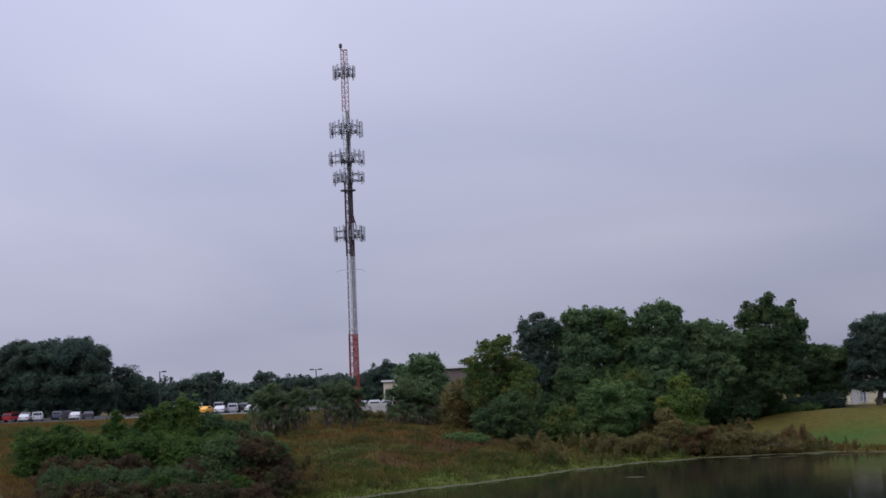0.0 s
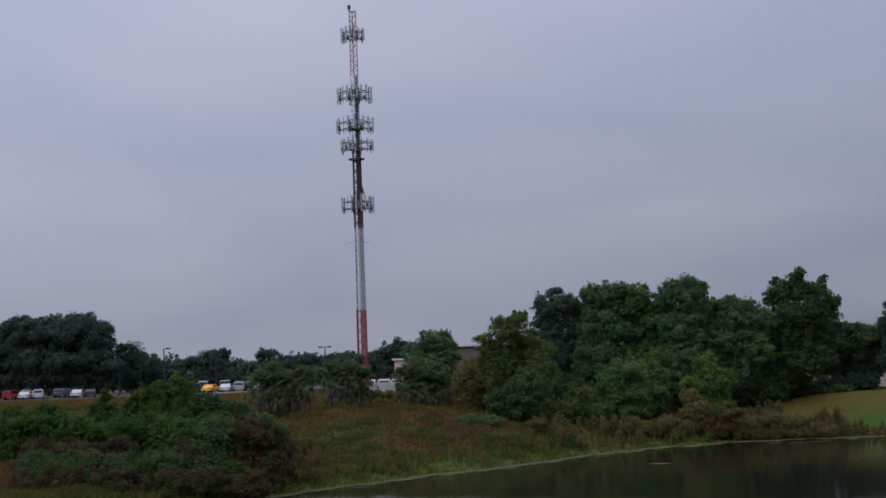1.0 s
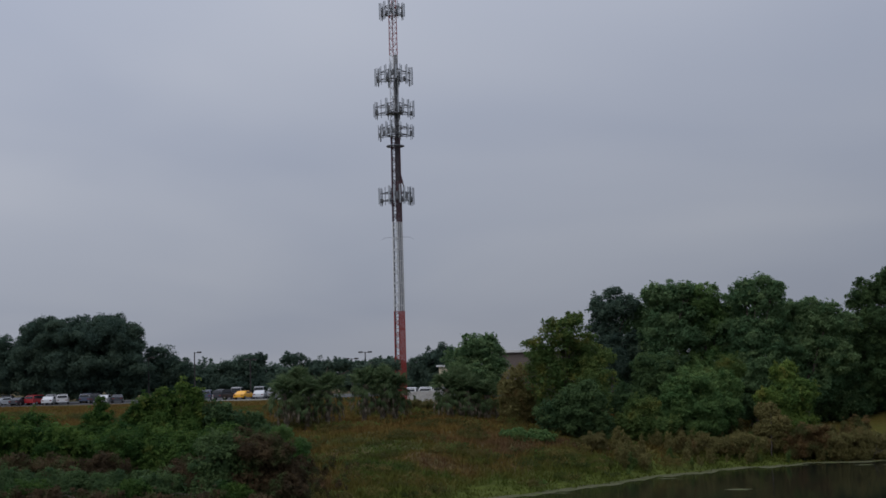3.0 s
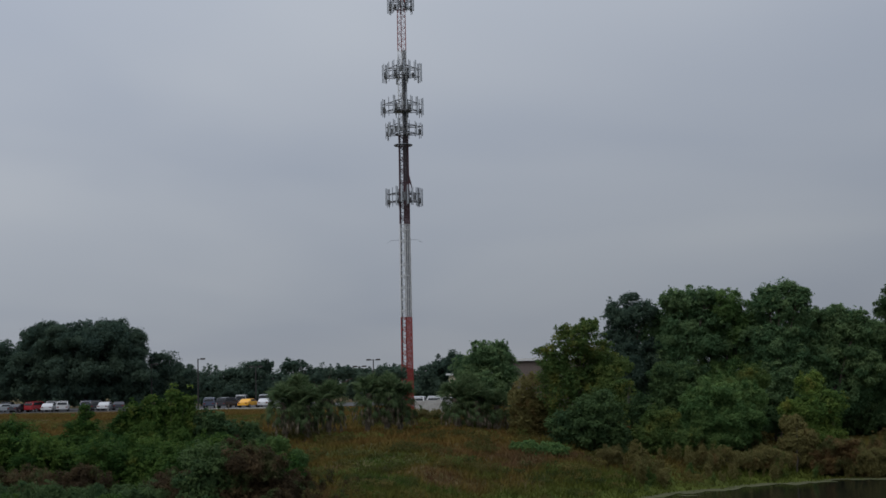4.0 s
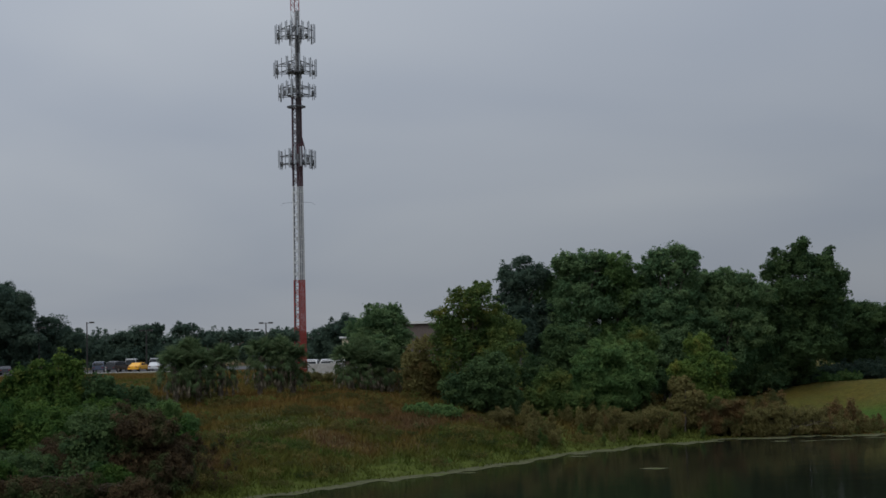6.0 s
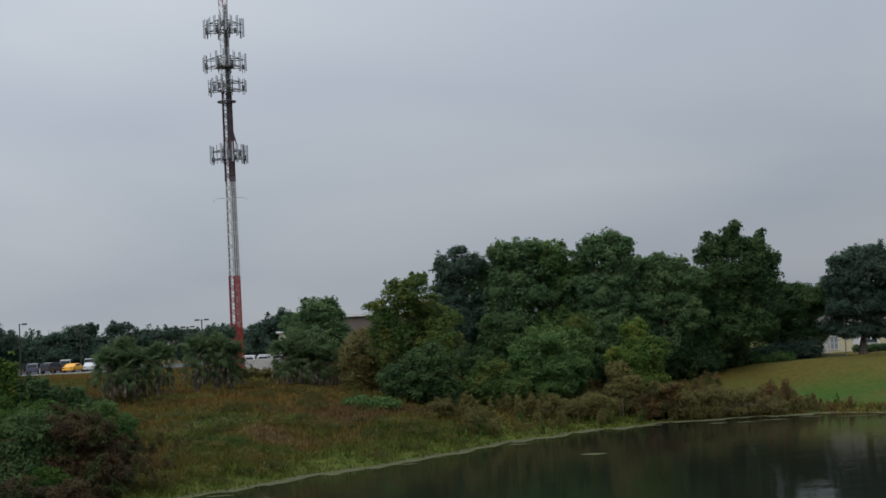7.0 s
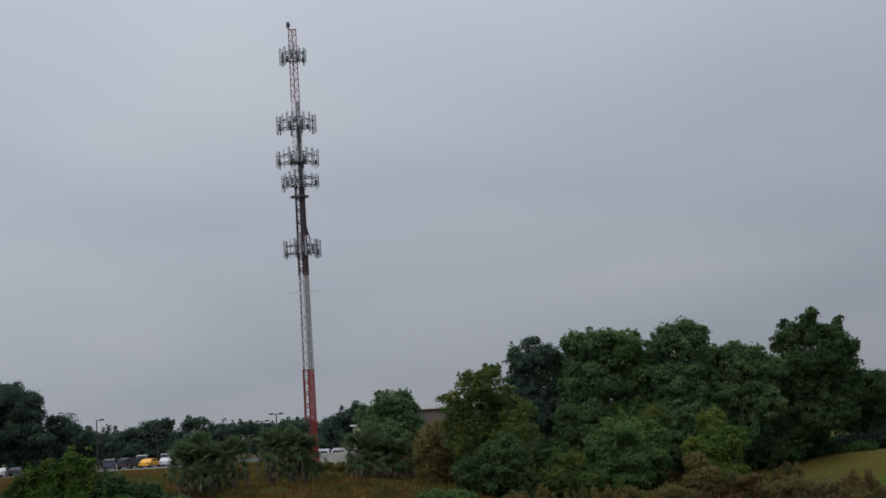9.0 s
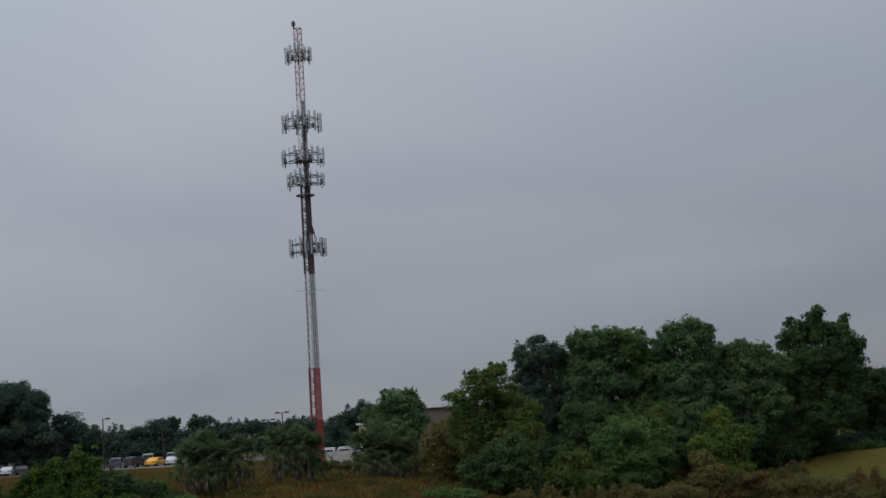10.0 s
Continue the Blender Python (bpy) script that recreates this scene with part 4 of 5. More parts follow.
def grass():
    """Tufts of tall blades on the bank and short ones on the lawn."""
    rng = np.random.default_rng(5)
    n = 100000
    y = 68 + 142 * rng.random(n) ** 1.7
    x = rng.uniform(-0.46, 0.40, n) * y
    s = y - shore_y(x)
    keep = s > -0.3
    x, y, s = x[keep], y[keep], s[keep]
    lawn = smooth((x - 25 + 0.25 * (y - 125)) / 9) * smooth((s - 3) / 4)
    keep = (lawn < 0.5) | (rng.random(len(x)) < 0.12)
    x, y, s, lawn = x[keep], y[keep], s[keep], lawn[keep]
    patch = np.sin(x * 0.23 + 1.3) * np.sin(y * 0.19 + 0.5) + 0.4 * np.sin(x * 0.9) * np.sin(y * 0.7)
    tall = (0.46 + 0.17 * patch) * (1 - 0.9 * lawn) * np.where(s < 2.5, 0.5, 1) * np.where(y > 150, 0.6, 1)
    wet = np.clip(0.95 - s / 6.5 + 0.4 * patch, 0, 1) * np.where(x > 22, 0.5, 1)
    wet = np.maximum(wet, lawn * np.clip(1.3 - s / 13, 0, 0.9))
    warm = smooth((s - 13) / 14) * (1 - lawn) * np.clip(0.75 + 0.6 * patch, 0, 1)
    wet = np.where(warm > wet, -warm, wet)
    wet = np.where((x > 26) & (s < 3.5), -0.9, wet)
    z = height(x, y)
    per = 5
    k = np.repeat(np.arange(len(x)), per)
    m = len(k)
    foot = np.stack([x, y, z], 1)[k] + np.concatenate([rng.normal(size=(m, 2)) * 0.32, np.full((m, 1), -0.04)], 1)
    h = tall[k] * rng.uniform(0.5, 1.25, m)
    lean = rng.normal(size=(m, 2)) * 0.5 * h[:, None]
    ang = rng.uniform(0, np.pi, m)
    w = rng.uniform(0.028, 0.058, m) * (1 + (y[k] - 75) / 90)
    side = np.stack([np.cos(ang) * w, np.sin(ang) * w, np.zeros(m)], 1)
    tip = foot + np.concatenate([lean, h[:, None]], 1)
    c = np.stack([foot - side, foot + side, tip], 1)
    return tagged(new("meadow_grass", blades_mesh("meadow_grass", c, wet[k], GRASS)), "tall rust and green meadow grass on the pond bank", "grass", kind="stuff")


grass()


def weeds(name, mat, share, seed, label, low, high, wanted):
    """Broad-leaved weeds in drifts over the bank."""
    rng = np.random.default_rng(seed)
    lobes = []
    tries = 0
    while len(lobes) < wanted and tries < 20000:
        tries += 1
        y = 74 + 84 * rng.random() ** 1.3
        x = rng.uniform(-0.42, 0.22) * y
        s = y - float(shore_y(x))
        drift = noise.noise(Vector((x * 0.13 + seed * 7.3, y * 0.13, seed)))
        if s < 1.2 or drift < share or (x > 24 and s > 8):
            continue
        h = rng.uniform(low, high)
        lobes.append((x, y, place_z(x, y) + h * 0.55, rng.uniform(0.5, 1.1), h * 0.6))
    c, ti = leaf_cloud(rng, lobes, leaf=0.17, clump=0.30, cover=0.2, fill=0.0, slim=0.34, upright=1.0, loose=0.8, ragged=0.4)
    return tagged(new(name, blades_mesh(name, c, ti, mat)), label, "weeds", kind="stuff")


weeds("rust_weeds", LEAF_RUST, 0.08, 3, "drifts of rust brown weeds on the bank", 0.35, 0.8, 290)
weeds("olive_weeds", LEAF_WEED, 0.06, 4, "drifts of olive yellow weeds on the bank", 0.3, 0.75, 290)
weeds("green_weeds", LEAF_HERB, 0.16, 5, "drifts of green leafy weeds on the bank", 0.3, 0.6, 240)


def plumes(name, mat, seed, label, wanted, low, high, west=6, east=42):
    """Feathery upright stems crowding the foot of the wood and the shore."""
    rng = np.random.default_rng(seed)
    lobes = []
    while len(lobes) < wanted:
        x = rng.uniform(west, east)
        s = 0.5 + 9 * rng.random() ** 1.2
        if x > 30 and s > 8.5 - 0.45 * (x - 30):
            continue
        y = float(shore_y(x)) + s
        drift = noise.noise(Vector((x * 0.22 + seed * 3.1, y * 0.22, seed)))
        if drift < -0.12:
            continue
        h = rng.uniform(low, high) * (0.6 + 0.4 * min(1, s / 4)) * (1 + 0.5 * drift) * (1 if x < 36 else 0.6)
        z = place_z(x, y)
        w = h * rng.uniform(0.16, 0.28)
        lobes.append((x, y, z + 0.45 * h, w, h * 0.45))
        lobes.append((x + rng.uniform(-0.15, 0.15), y, z + 0.8 * h, w * 0.6, h * 0.3))
    c, ti = leaf_cloud(rng, lobes, leaf=0.18, clump=0.2, cover=0.38, fill=0.1, slim=0.26, upright=2.0, loose=0.9, ragged=0.5)
    return tagged(new(name, blades_mesh(name, c, ti, mat)), label, "weeds", kind="stuff")


plumes("brown_plumes", LEAF_BROWN, 81, "feathery olive brown dog fennel along the shore", 300, 0.9, 1.9)
plumes("rust_plumes", LEAF_RED, 82, "feathery rust red weeds along the shore", 150, 1.1, 2.5, 19, 39)
plumes("green_plumes", LEAF_OLIVE, 83, "soft green weeds between the brown ones", 130, 0.6, 1.5)


def edge_brush():
    """Soft red-brown stems where the near thicket thins out on the bank."""
    rng = np.random.default_rng(84)
    lobes = []
    while len(lobes) < 260:
        y = rng.uniform(77, 95)
        x = -19.5 + 0.12 * (y - 77) + 5.5 * rng.random() ** 1.4
        if y - float(shore_y(x)) < 1.5:
            continue
        h = rng.uniform(0.7, 1.9) * (1.15 - 0.12 * (x + 19.5))
        z = place_z(x, y)
        w = h * rng.uniform(0.2, 0.34)
        lobes.append((x, y, z + 0.45 * h, w, h * 0.45))
        lobes.append((x + rng.uniform(-0.2, 0.2), y, z + 0.8 * h, w * 0.6, h * 0.3))
    c, ti = leaf_cloud(rng, lobes, leaf=0.14, clump=0.2, cover=0.3, fill=0.1, slim=0.3, upright=1.5, loose=0.9, ragged=0.5)
    return tagged(new("edge_brush", blades_mesh("edge_brush", c, ti, LEAF_BRUSH)), "soft red-brown weeds at the edge of the thicket", "weeds", kind="stuff")


edge_brush()


def scum_ribbon():
    """Duckweed and scum along the shore."""
    xs = np.arange(-45, 58, 0.35)
    bm = bmesh.new()
    rows = []
    for x in xs:
        base = float(shore_y(x))
        out = 1.1 + 0.7 * noise.noise(Vector((x * 0.25, 3, 0))) + 0.9 * noise.noise(Vector((x * 0.9, 7, 0))) + 0.9 * noise.noise(Vector((x * 2.3, 1, 0))) + 0.6 * math.exp(-((x - 5) / 14) ** 2)
        out = max(0.25, out + 0.25)
        rows.append([bm.verts.new((x + 0.45 * f, base + 0.7 - f * (out + 0.7), 0.012 + 0.02 * (1 - f))) for f in (0, 0.4, 0.75, 1)])
    for a, b in zip(rows, rows[1:]):
        for k in range(3):
            bm.faces.new((a[k], a[k + 1], b[k + 1], b[k]))
    ob = part("duckweed_edge", bm, SCUM)
    return tagged(ob, "pale grey-green duckweed and scum along the shore", "duckweed", kind="stuff")


scum_ribbon()


def scum_patch(x, y, length, width, seed):
    rnd = random.Random(seed)
    bm = bmesh.new()
    n = 22
    ring = []
    for i in range(n):
        a = 2 * math.pi * i / n
        k = rnd.uniform(0.6, 1.15)
        ring.append(bm.verts.new((math.cos(a) * length * k, math.sin(a) * width * k, 0.014)))
    mid = bm.verts.new((0, 0, 0.03))
    for i in range(n):
        bm.faces.new((mid, ring[i], ring[(i + 1) % n]))
    ob = part("scum_patch", bm, SCUM)
    ob.location = (x, y, 0)
    return tagged(ob, "small pale floating patch of pond scum", "pond scum", "floating patches")


for i, (x, y, l, w) in enumerate([(13.3, 94.5, 0.9, 0.7), (26.4, 115.4, 0.9, 0.5), (28.6, 115.0, 1.1, 0.35), (31.0, 115.6, 1.3, 0.4), (9.5, 105.8, 1.0, 0.4), (21.5, 117.0, 0.8, 0.4), (-9.6, 81.9, 0.8, 0.3), (1.2, 94.9, 0.8, 0.35), (37.5, 114.5, 2.0, 0.35), (34.3, 116.6, 1.2, 0.35), (3.2, 98.9, 0.7, 0.3)]):
    scum_patch(x, y, l, w, i)


# ---------- palms ----------
def frond_mesh(name, mat, droop, seed, n=26, stalk=0.95, fan=1.0, spread=80):
    """A fan frond: a stalk and many narrow blades that droop at their tips."""
    rnd = random.Random(seed)
    bm = bmesh.new()
    add_tube(bm, [(0, 0, 0), (0, stalk * 0.55, 0.10 * stalk), (0, stalk, 0.05 * stalk)], [0.03, 0.022, 0.014], 4)
    layer = bm.faces.layers.float.new("tint")
    for i in range(n):
        a = math.radians(spread * (2 * i / (n - 1) - 1)) + rnd.uniform(-0.06, 0.06)
        l = fan * (1 - 0.35 * abs(i / (n - 1) - 0.5)) * rnd.uniform(0.8, 1.12)
        d = Vector((math.sin(a), math.cos(a), 0))
        side = Vector((d.y, -d.x, 0)) * 0.034
        base = Vector((0, stalk, 0.05 * stalk))
        m = base + d * l * 0.55 + Vector((0, 0, rnd.uniform(-0.02, 0.10) - droop * 0.10))
        tip = base + d * l * (1 - 0.42 * droop) + Vector((0, 0, -droop * 0.85 * l - rnd.uniform(0, 0.15)))
        v = [bm.verts.new(q) for q in (base, m - side, m + side + Vector((0, 0, 0.02)), tip)]
        shade = rnd.uniform(0.05, 0.95)
        for f in (bm.faces.new((v[0], v[1], v[2])), bm.faces.new((v[1], v[3], v[2]))):
            f[layer] = shade
    me = bpy.data.meshes.new(name)
    bm.to_mesh(me)
    bm.free()
    me.materials.append(mat)
    return me


UPRIGHT_FRONDS = [frond_mesh("frond", PALM_GREEN, d, s, 22, 0.95, 1.0, 78) for d, s in ((0.05, 1), (0.2, 2), (0.35, 9))]
ARCHING_FRONDS = [frond_mesh("frond", PALM_GREEN, d, s, 20, 1.0, 0.95, 80) for d, s in ((0.45, 3), (0.65, 4))]
HANGING_FRONDS = [frond_mesh("frond", PALM_GREEN, d, s, 12, 0.8, 1.1, 30) for d, s in ((0.05, 7), (0.15, 8))]
DEAD_FRONDS = [frond_mesh("dead_frond", PALM_DEAD, d, s, 6, 0.6, 1.25, 11) for d, s in ((0.05, 5), (0.15, 6))]


def palm(x, y, trunk_h, reach, seed, label):
    rnd = random.Random(seed)
    z = place_z(x, y) - 0.1
    ob = thing("cabbage_palm", (x, y, z), label, "palm", "palms on the bank")
    bm = bmesh.new()
    lean = rnd.uniform(-0.3, 0.3)
    pts = [(lean * (k / 5) ** 2, 0, trunk_h * k / 5) for k in range(6)]
    add_tube(bm, pts, [0.26, 0.22, 0.21, 0.23, 0.25, 0.18], 9)
    for k in range(26):
        h = trunk_h * (0.25 + 0.72 * k / 26)
        a = k * 2.4
        add_box(bm, lean * (h / trunk_h) ** 2 + 0.24 * math.cos(a), 0.24 * math.sin(a), h, 0.10, 0.10, 0.34, rot=Matrix.Rotation(a, 4, "Z") @ Matrix.Rotation(0.45, 4, "Y"))
    part("trunk", bm, PALM_BARK, ob)
    head = Vector((lean, 0, trunk_h))

    def hang(name, mesh, foot, turn, el, s):
        leaf = new(name, mesh)
        leaf.parent = ob
        leaf.matrix_basis = Matrix.Translation(foot) @ Matrix.Rotation(turn, 4, "Z") @ Matrix.Rotation(el, 4, "X") @ Matrix.Rotation(rnd.uniform(-0.8, 0.8), 4, "Y") @ Matrix.Diagonal((s, s, s, 1))

    for k in range(54):
        el = math.radians(88 - 80 * (k / 53) ** 0.8 + rnd.uniform(-10, 10))
        hang("frond", rnd.choice(UPRIGHT_FRONDS), head * rnd.uniform(0.92, 1.06), k * 2.39996 + rnd.uniform(-0.3, 0.3), el, reach / 2.0 * rnd.uniform(0.75, 1.15))
    for k in range(20):
        el = math.radians(rnd.uniform(-25, 15))
        hang("frond", rnd.choice(ARCHING_FRONDS), head * rnd.uniform(0.8, 1.0), k * 2.39996 + rnd.uniform(-0.3, 0.3), el, reach / 2.0 * rnd.uniform(0.75, 1.05))
    for k in range(30):
        a = k * 2.39996
        hang("frond", rnd.choice(HANGING_FRONDS), head * rnd.uniform(0.7, 0.98) + Vector((math.cos(a), math.sin(a), 0)) * rnd.uniform(0.4, 1.2), a - 1.57, math.radians(rnd.uniform(-84, -45)), reach / 2.0 * rnd.uniform(0.6, 1.0))
    for k in range(46):
        a = k * 2.39996
        hang("dead_frond", rnd.choice(DEAD_FRONDS), head * rnd.uniform(0.5, 0.82) + Vector((math.cos(a), math.sin(a), 0)) * rnd.uniform(0.4, 1.3), a - 1.57, math.radians(rnd.uniform(-89, -70)), reach / 2.2 * rnd.uniform(0.6, 1.0))
    return ob


for i, (x, y, h, r) in enumerate([(-21.9, 117.4, 3.3, 1.9), (-20.2, 117.8, 3.0, 1.9), (-20.9, 119.2, 3.9, 1.9), (-18.6, 118.8, 3.4, 1.8), (-15.9, 123.2, 3.7, 1.9), (-14.3, 123.6, 3.8, 1.8), (-13.3, 125.0, 3.3, 1.75), (-8.5, 127.6, 3.0, 1.9), (-6.6, 127.9, 2.9, 1.9), (-7.4, 129.6, 3.6, 1.9), (-5.2, 129.0, 2.6, 1.7)]):
    palm(x, y, h, r, 100 + i, "cabbage palm with a skirt of dead hanging fronds")


# ---------- cell tower ----------
TX, TY = -15.2, 152.0
TZ = place_z(TX, TY)
TOP = 52.2
BANDS = [(TZ, 15.5, TOWER_RED), (15.5, 25.4, TOWER_WHITE), (25.4, 34.9, TOWER_MAROON), (34.9, 44.2, TOWER_WHITE), (44.2, TOP, TOWER_RED)]
tower = thing("cell_tower", (TX, TY, TZ), "tall red and white lattice cell tower with antenna platforms", "cell tower")


def leg_at(k, z):
    w = 1.20 - 0.40 * (z - TZ) / (TOP - TZ)
    a = math.radians(-150 + 120 * k + 8)
    return Vector((w / 1.732 * math.cos(a) - 0.08 + 0.16 * (z - TZ) / (TOP - TZ), w / 1.732 * math.sin(a), z - TZ))


for lo, hi, paint in BANDS:
    for k in range(3):
        bm = bmesh.new()
        add_tube(bm, [leg_at(k, lo), leg_at(k, hi)], [0.062 if lo < 30 else 0.045] * 2, 8)
        part("leg", bm, paint, tower)
    bays = round((hi - lo) / 0.62)
    for j in range(bays):
        z0, z1 = lo + (hi - lo) * j / bays, lo + (hi - lo) * (j + 1) / bays
        for k in range(3):
            a, b = (k, (k + 1) % 3) if j % 2 else ((k + 1) % 3, k)
            bm = bmesh.new()
            add_tube(bm, [leg_at(a, z0), leg_at(b, z1)], [0.038 if lo < 30 else 0.022] * 2, 4)
            add_tube(bm, [leg_at(a, z1), leg_at(b, z1)], [0.026 if lo < 30 else 0.016] * 2, 4)
            part("brace", bm, paint, tower)
    if lo < 40:
        # coax cables on a ladder up the face, painted with the band
        p, q = leg_at(0, lo), leg_at(1, lo)
        p2, q2 = leg_at(0, hi), leg_at(1, hi)
        for c in range(8):
            bm = bmesh.new()
            f = 0.55 + 0.06 * c
            add_tube(bm, [p.lerp(q, f) + Vector((0, -0.05, 0)), p2.lerp(q2, f) + Vector((0, -0.05, 0))], [0.03, 0.03], 5)
            part("cable", bm, GALVANISED if paint == TOWER_WHITE and c % 3 else paint, tower)
        for r in range(int((hi - lo) / 1.2)):
            bm = bmesh.new()
            f = (r + 0.5) / int((hi - lo) / 1.2)
            a, b = p.lerp(p2, f), q.lerp(q2, f)
            add_tube(bm, [a.lerp(b, 0.5) + Vector((0, -0.1, 0)), a.lerp(b, 1.0) + Vector((0, -0.1, 0))], [0.02, 0.02], 4)
            part("cable_bracket", bm, paint, tower)
for k in range(6):
    bm = bmesh.new()
    f = 0.15 + 0.12 * k
    add_tube(bm, [leg_at(1, 26).lerp(leg_at(2, 26), f), leg_at(1, 41).lerp(leg_at(2, 41), f)], [0.03, 0.03], 5)
    part("cable", bm, PANEL_GREY if k % 2 else CABLE, tower, "grey coax cable" if k % 2 else "black strand for coax cable and lattice shade")

# black strands added by the left leg to darken the lattice like shade
for k in range(3):
    bm = bmesh.new()
    f = 0.02 + 0.05 * k
    add_tube(bm, [leg_at(0, TZ + 1).lerp(leg_at(1, TZ + 1), f) + Vector((0, 0.08, 0)), leg_at(0, 35).lerp(leg_at(1, 35), f) + Vector((0, 0.08, 0))], [0.028, 0.028], 5)
    part("cable", bm, CABLE, tower, "black strand for coax cable and lattice shade")
for k in range(4):
    bm = bmesh.new()
    f = 0.5 + 0.12 * k
    add_tube(bm, [leg_at(0, 30).lerp(leg_at(1, 30), f) + Vector((0, -0.12, 0)), leg_at(0, 42 - 1.5 * (k % 2)).lerp(leg_at(1, 42), f) + Vector((0, -0.12, 0))], [0.024, 0.024], 5)
    part("cable", bm, CABLE, tower, "black strand for coax cable and lattice shade")


def antenna_platform(z, half, panels, panel_h, start, gap=1.0):
    """Three sector frames on arms, with panels on pipes."""
    h = z - TZ
    bm = bmesh.new()
    w = 1.16 - 0.36 * (z - TZ) / (TOP - TZ)
    reach = half * 0.62
    spots = []
    for s in range(3):
        a = math.radians(start + 120 * s)
        out, side = Vector((math.cos(a), math.sin(a), 0)), Vector((-math.sin(a), math.cos(a), 0))
        wide = half * 0.92
        for dz in (-0.42, 0.42):
            add_tube(bm, [out * reach - side * wide + Vector((0, 0, h + dz)), out * reach + side * wide + Vector((0, 0, h + dz))], [0.045, 0.045], 6)
            for e in (-0.5, 0.5):
                add_tube(bm, [out * w * 0.3 + side * e * w * 0.5 + Vector((0, 0, h + dz)), out * reach + side * e * wide * 1.1 + Vector((0, 0, h + dz))], [0.05, 0.05], 6)
        add_tube(bm, [out * w * 0.3 + Vector((0, 0, h - 0.9)), out * reach + Vector((0, 0, h - 0.42))], [0.035, 0.035], 5)
        for k in range(panels):
            f = -1 + 2 * k / (panels - 1)
            c = out * (reach + 0.06) + side * wide * f
            add_tube(bm, [c + Vector((0, 0, h - panel_h * 0.52)), c + Vector((0, 0, h + panel_h * 0.55))], [0.035, 0.035], 5)
            spots.append((c, out, a, k, s))
    # grating ring round the mast
    for k in range(12):
        a0, a1 = 2 * math.pi * k / 12, 2 * math.pi * (k + 1) / 12
        add_tube(bm, [(0.75 * math.cos(a0), 0.75 * math.sin(a0), h - 0.45), (0.75 * math.cos(a1), 0.75 * math.sin(a1), h - 0.45)], [0.05, 0.05], 4)
    if half > 1.9:
        bmesh.ops.create_cone(bm, cap_ends=True, segments=12, radius1=0.95, radius2=0.95, depth=0.12, matrix=Matrix.Translation((0, 0, h - 0.5)))
    mount = part("antenna_platform", bm, GALVANISED, tower, "galvanised steel antenna mount")
    rnd = random.Random(int(z * 10))
    for c, out, a, k, s in spots:
        if rnd.random() > gap:
            continue
        ph = panel_h * rnd.choice((0.8, 1.0, 1.0, 1.1))
        bm = bmesh.new()
        p = c + out * 0.17
        add_box(bm, p.x, p.y, h + rnd.uniform(-0.05, 0.2), 0.10, 0.17, ph, 0.03, Matrix.Rotation(a, 4, "Z"))
        part("antenna_panel", bm, PANEL_GREY, mount, "light grey antenna panel")
        if rnd.random() < 0.7:
            bm = bmesh.new()
            p = c - out * 0.17
            add_box(bm, p.x, p.y, h - 0.1 + rnd.uniform(-0.3, 0.2), 0.2, 0.3, 0.5, 0.02, Matrix.Rotation(a, 4, "Z"))
            part("radio_unit", bm, RADIO_DARK, mount, "dark grey radio box")


antenna_platform(49.3, 1.2, 3, 1.9, 213)
antenna_platform(41.9, 1.9, 4, 2.0, 214)
antenna_platform(38.1, 2.05, 4, 1.9, 218, 0.85)
antenna_platform(35.6, 1.85, 4, 1.6, 212, 0.55)
antenna_platform(28.3, 1.75, 4, 1.9, 217, 0.75)

bm = bmesh.new()
h = 33.9 - TZ
for r in (0.75, 0.95):
    for k in range(18):
        a0, a1 = 2 * math.pi * k / 18, 2 * math.pi * (k + 1) / 18
        add_tube(bm, [(r * math.cos(a0), r * math.sin(a0), h), (r * math.cos(a1), r * math.sin(a1), h)], [0.07, 0.07], 5)
for k in range(3):
    p = leg_at(k, 33.9)
    add_tube(bm, [p * 0.6 + Vector((0, 0, h * 0.4)), Vector((p.x * 1.7, p.y * 1.7, h))], [0.05, 0.05], 5)
part("ring_platform", bm, GALVANISED, tower, "empty steel ring mount")

bm = bmesh.new()
for k in range(3):
    add_tube(bm, [leg_at(k, TOP), leg_at((k + 1) % 3, TOP)], [0.045, 0.045], 5)
part("top_frame", bm, TOWER_RED, tower)
bm = bmesh.new()
b0 = leg_at(0, TOP)
add_tube(bm, [b0, b0 + Vector((0, 0, 0.22)), b0 + Vector((0, 0, 0.24)), b0 + Vector((0, 0, 0.62)), b0 + Vector((0, 0, 0.78)), b0 + Vector((0, 0, 0.84))], [0.08, 0.08, 0.2, 0.22, 0.14, 0.03], 10)
part("beacon", bm, CABLE, tower, "dark obstruction beacon")
for sx in (-1, 1):
    bm = bmesh.new()
    p = Vector((0.5 * sx, -0.3, 23.7 - TZ))
    add_tube(bm, [p, p + Vector((0.9 * sx, -0.2, -0.05)), p + Vector((1.35 * sx, -0.2, -0.35))], [0.018, 0.014, 0.008], 4)
    part("whip_antenna", bm, GALVANISED, tower)
bm = bmesh.new()
add_box(bm, 0.6, -0.1, 29.9 - TZ, 0.35, 0.3, 0.25, 0.03, Matrix.Rotation(0.6, 4, "Y"))
add_tube(bm, [(0.45, -0.1, 30.9 - TZ), (0.62, -0.1, 30.2 - TZ), (0.85, -0.1, 29.3 - TZ)], [0.09, 0.09, 0.06], 6)
part("cable_loop", bm, TOWER_MAROON, tower)
bm = bmesh.new()
add_box(bm, 0, 0, 0.1, 2.6, 2.6, 0.5, 0.04)
part("base_slab", bm, CONCRETE, tower)


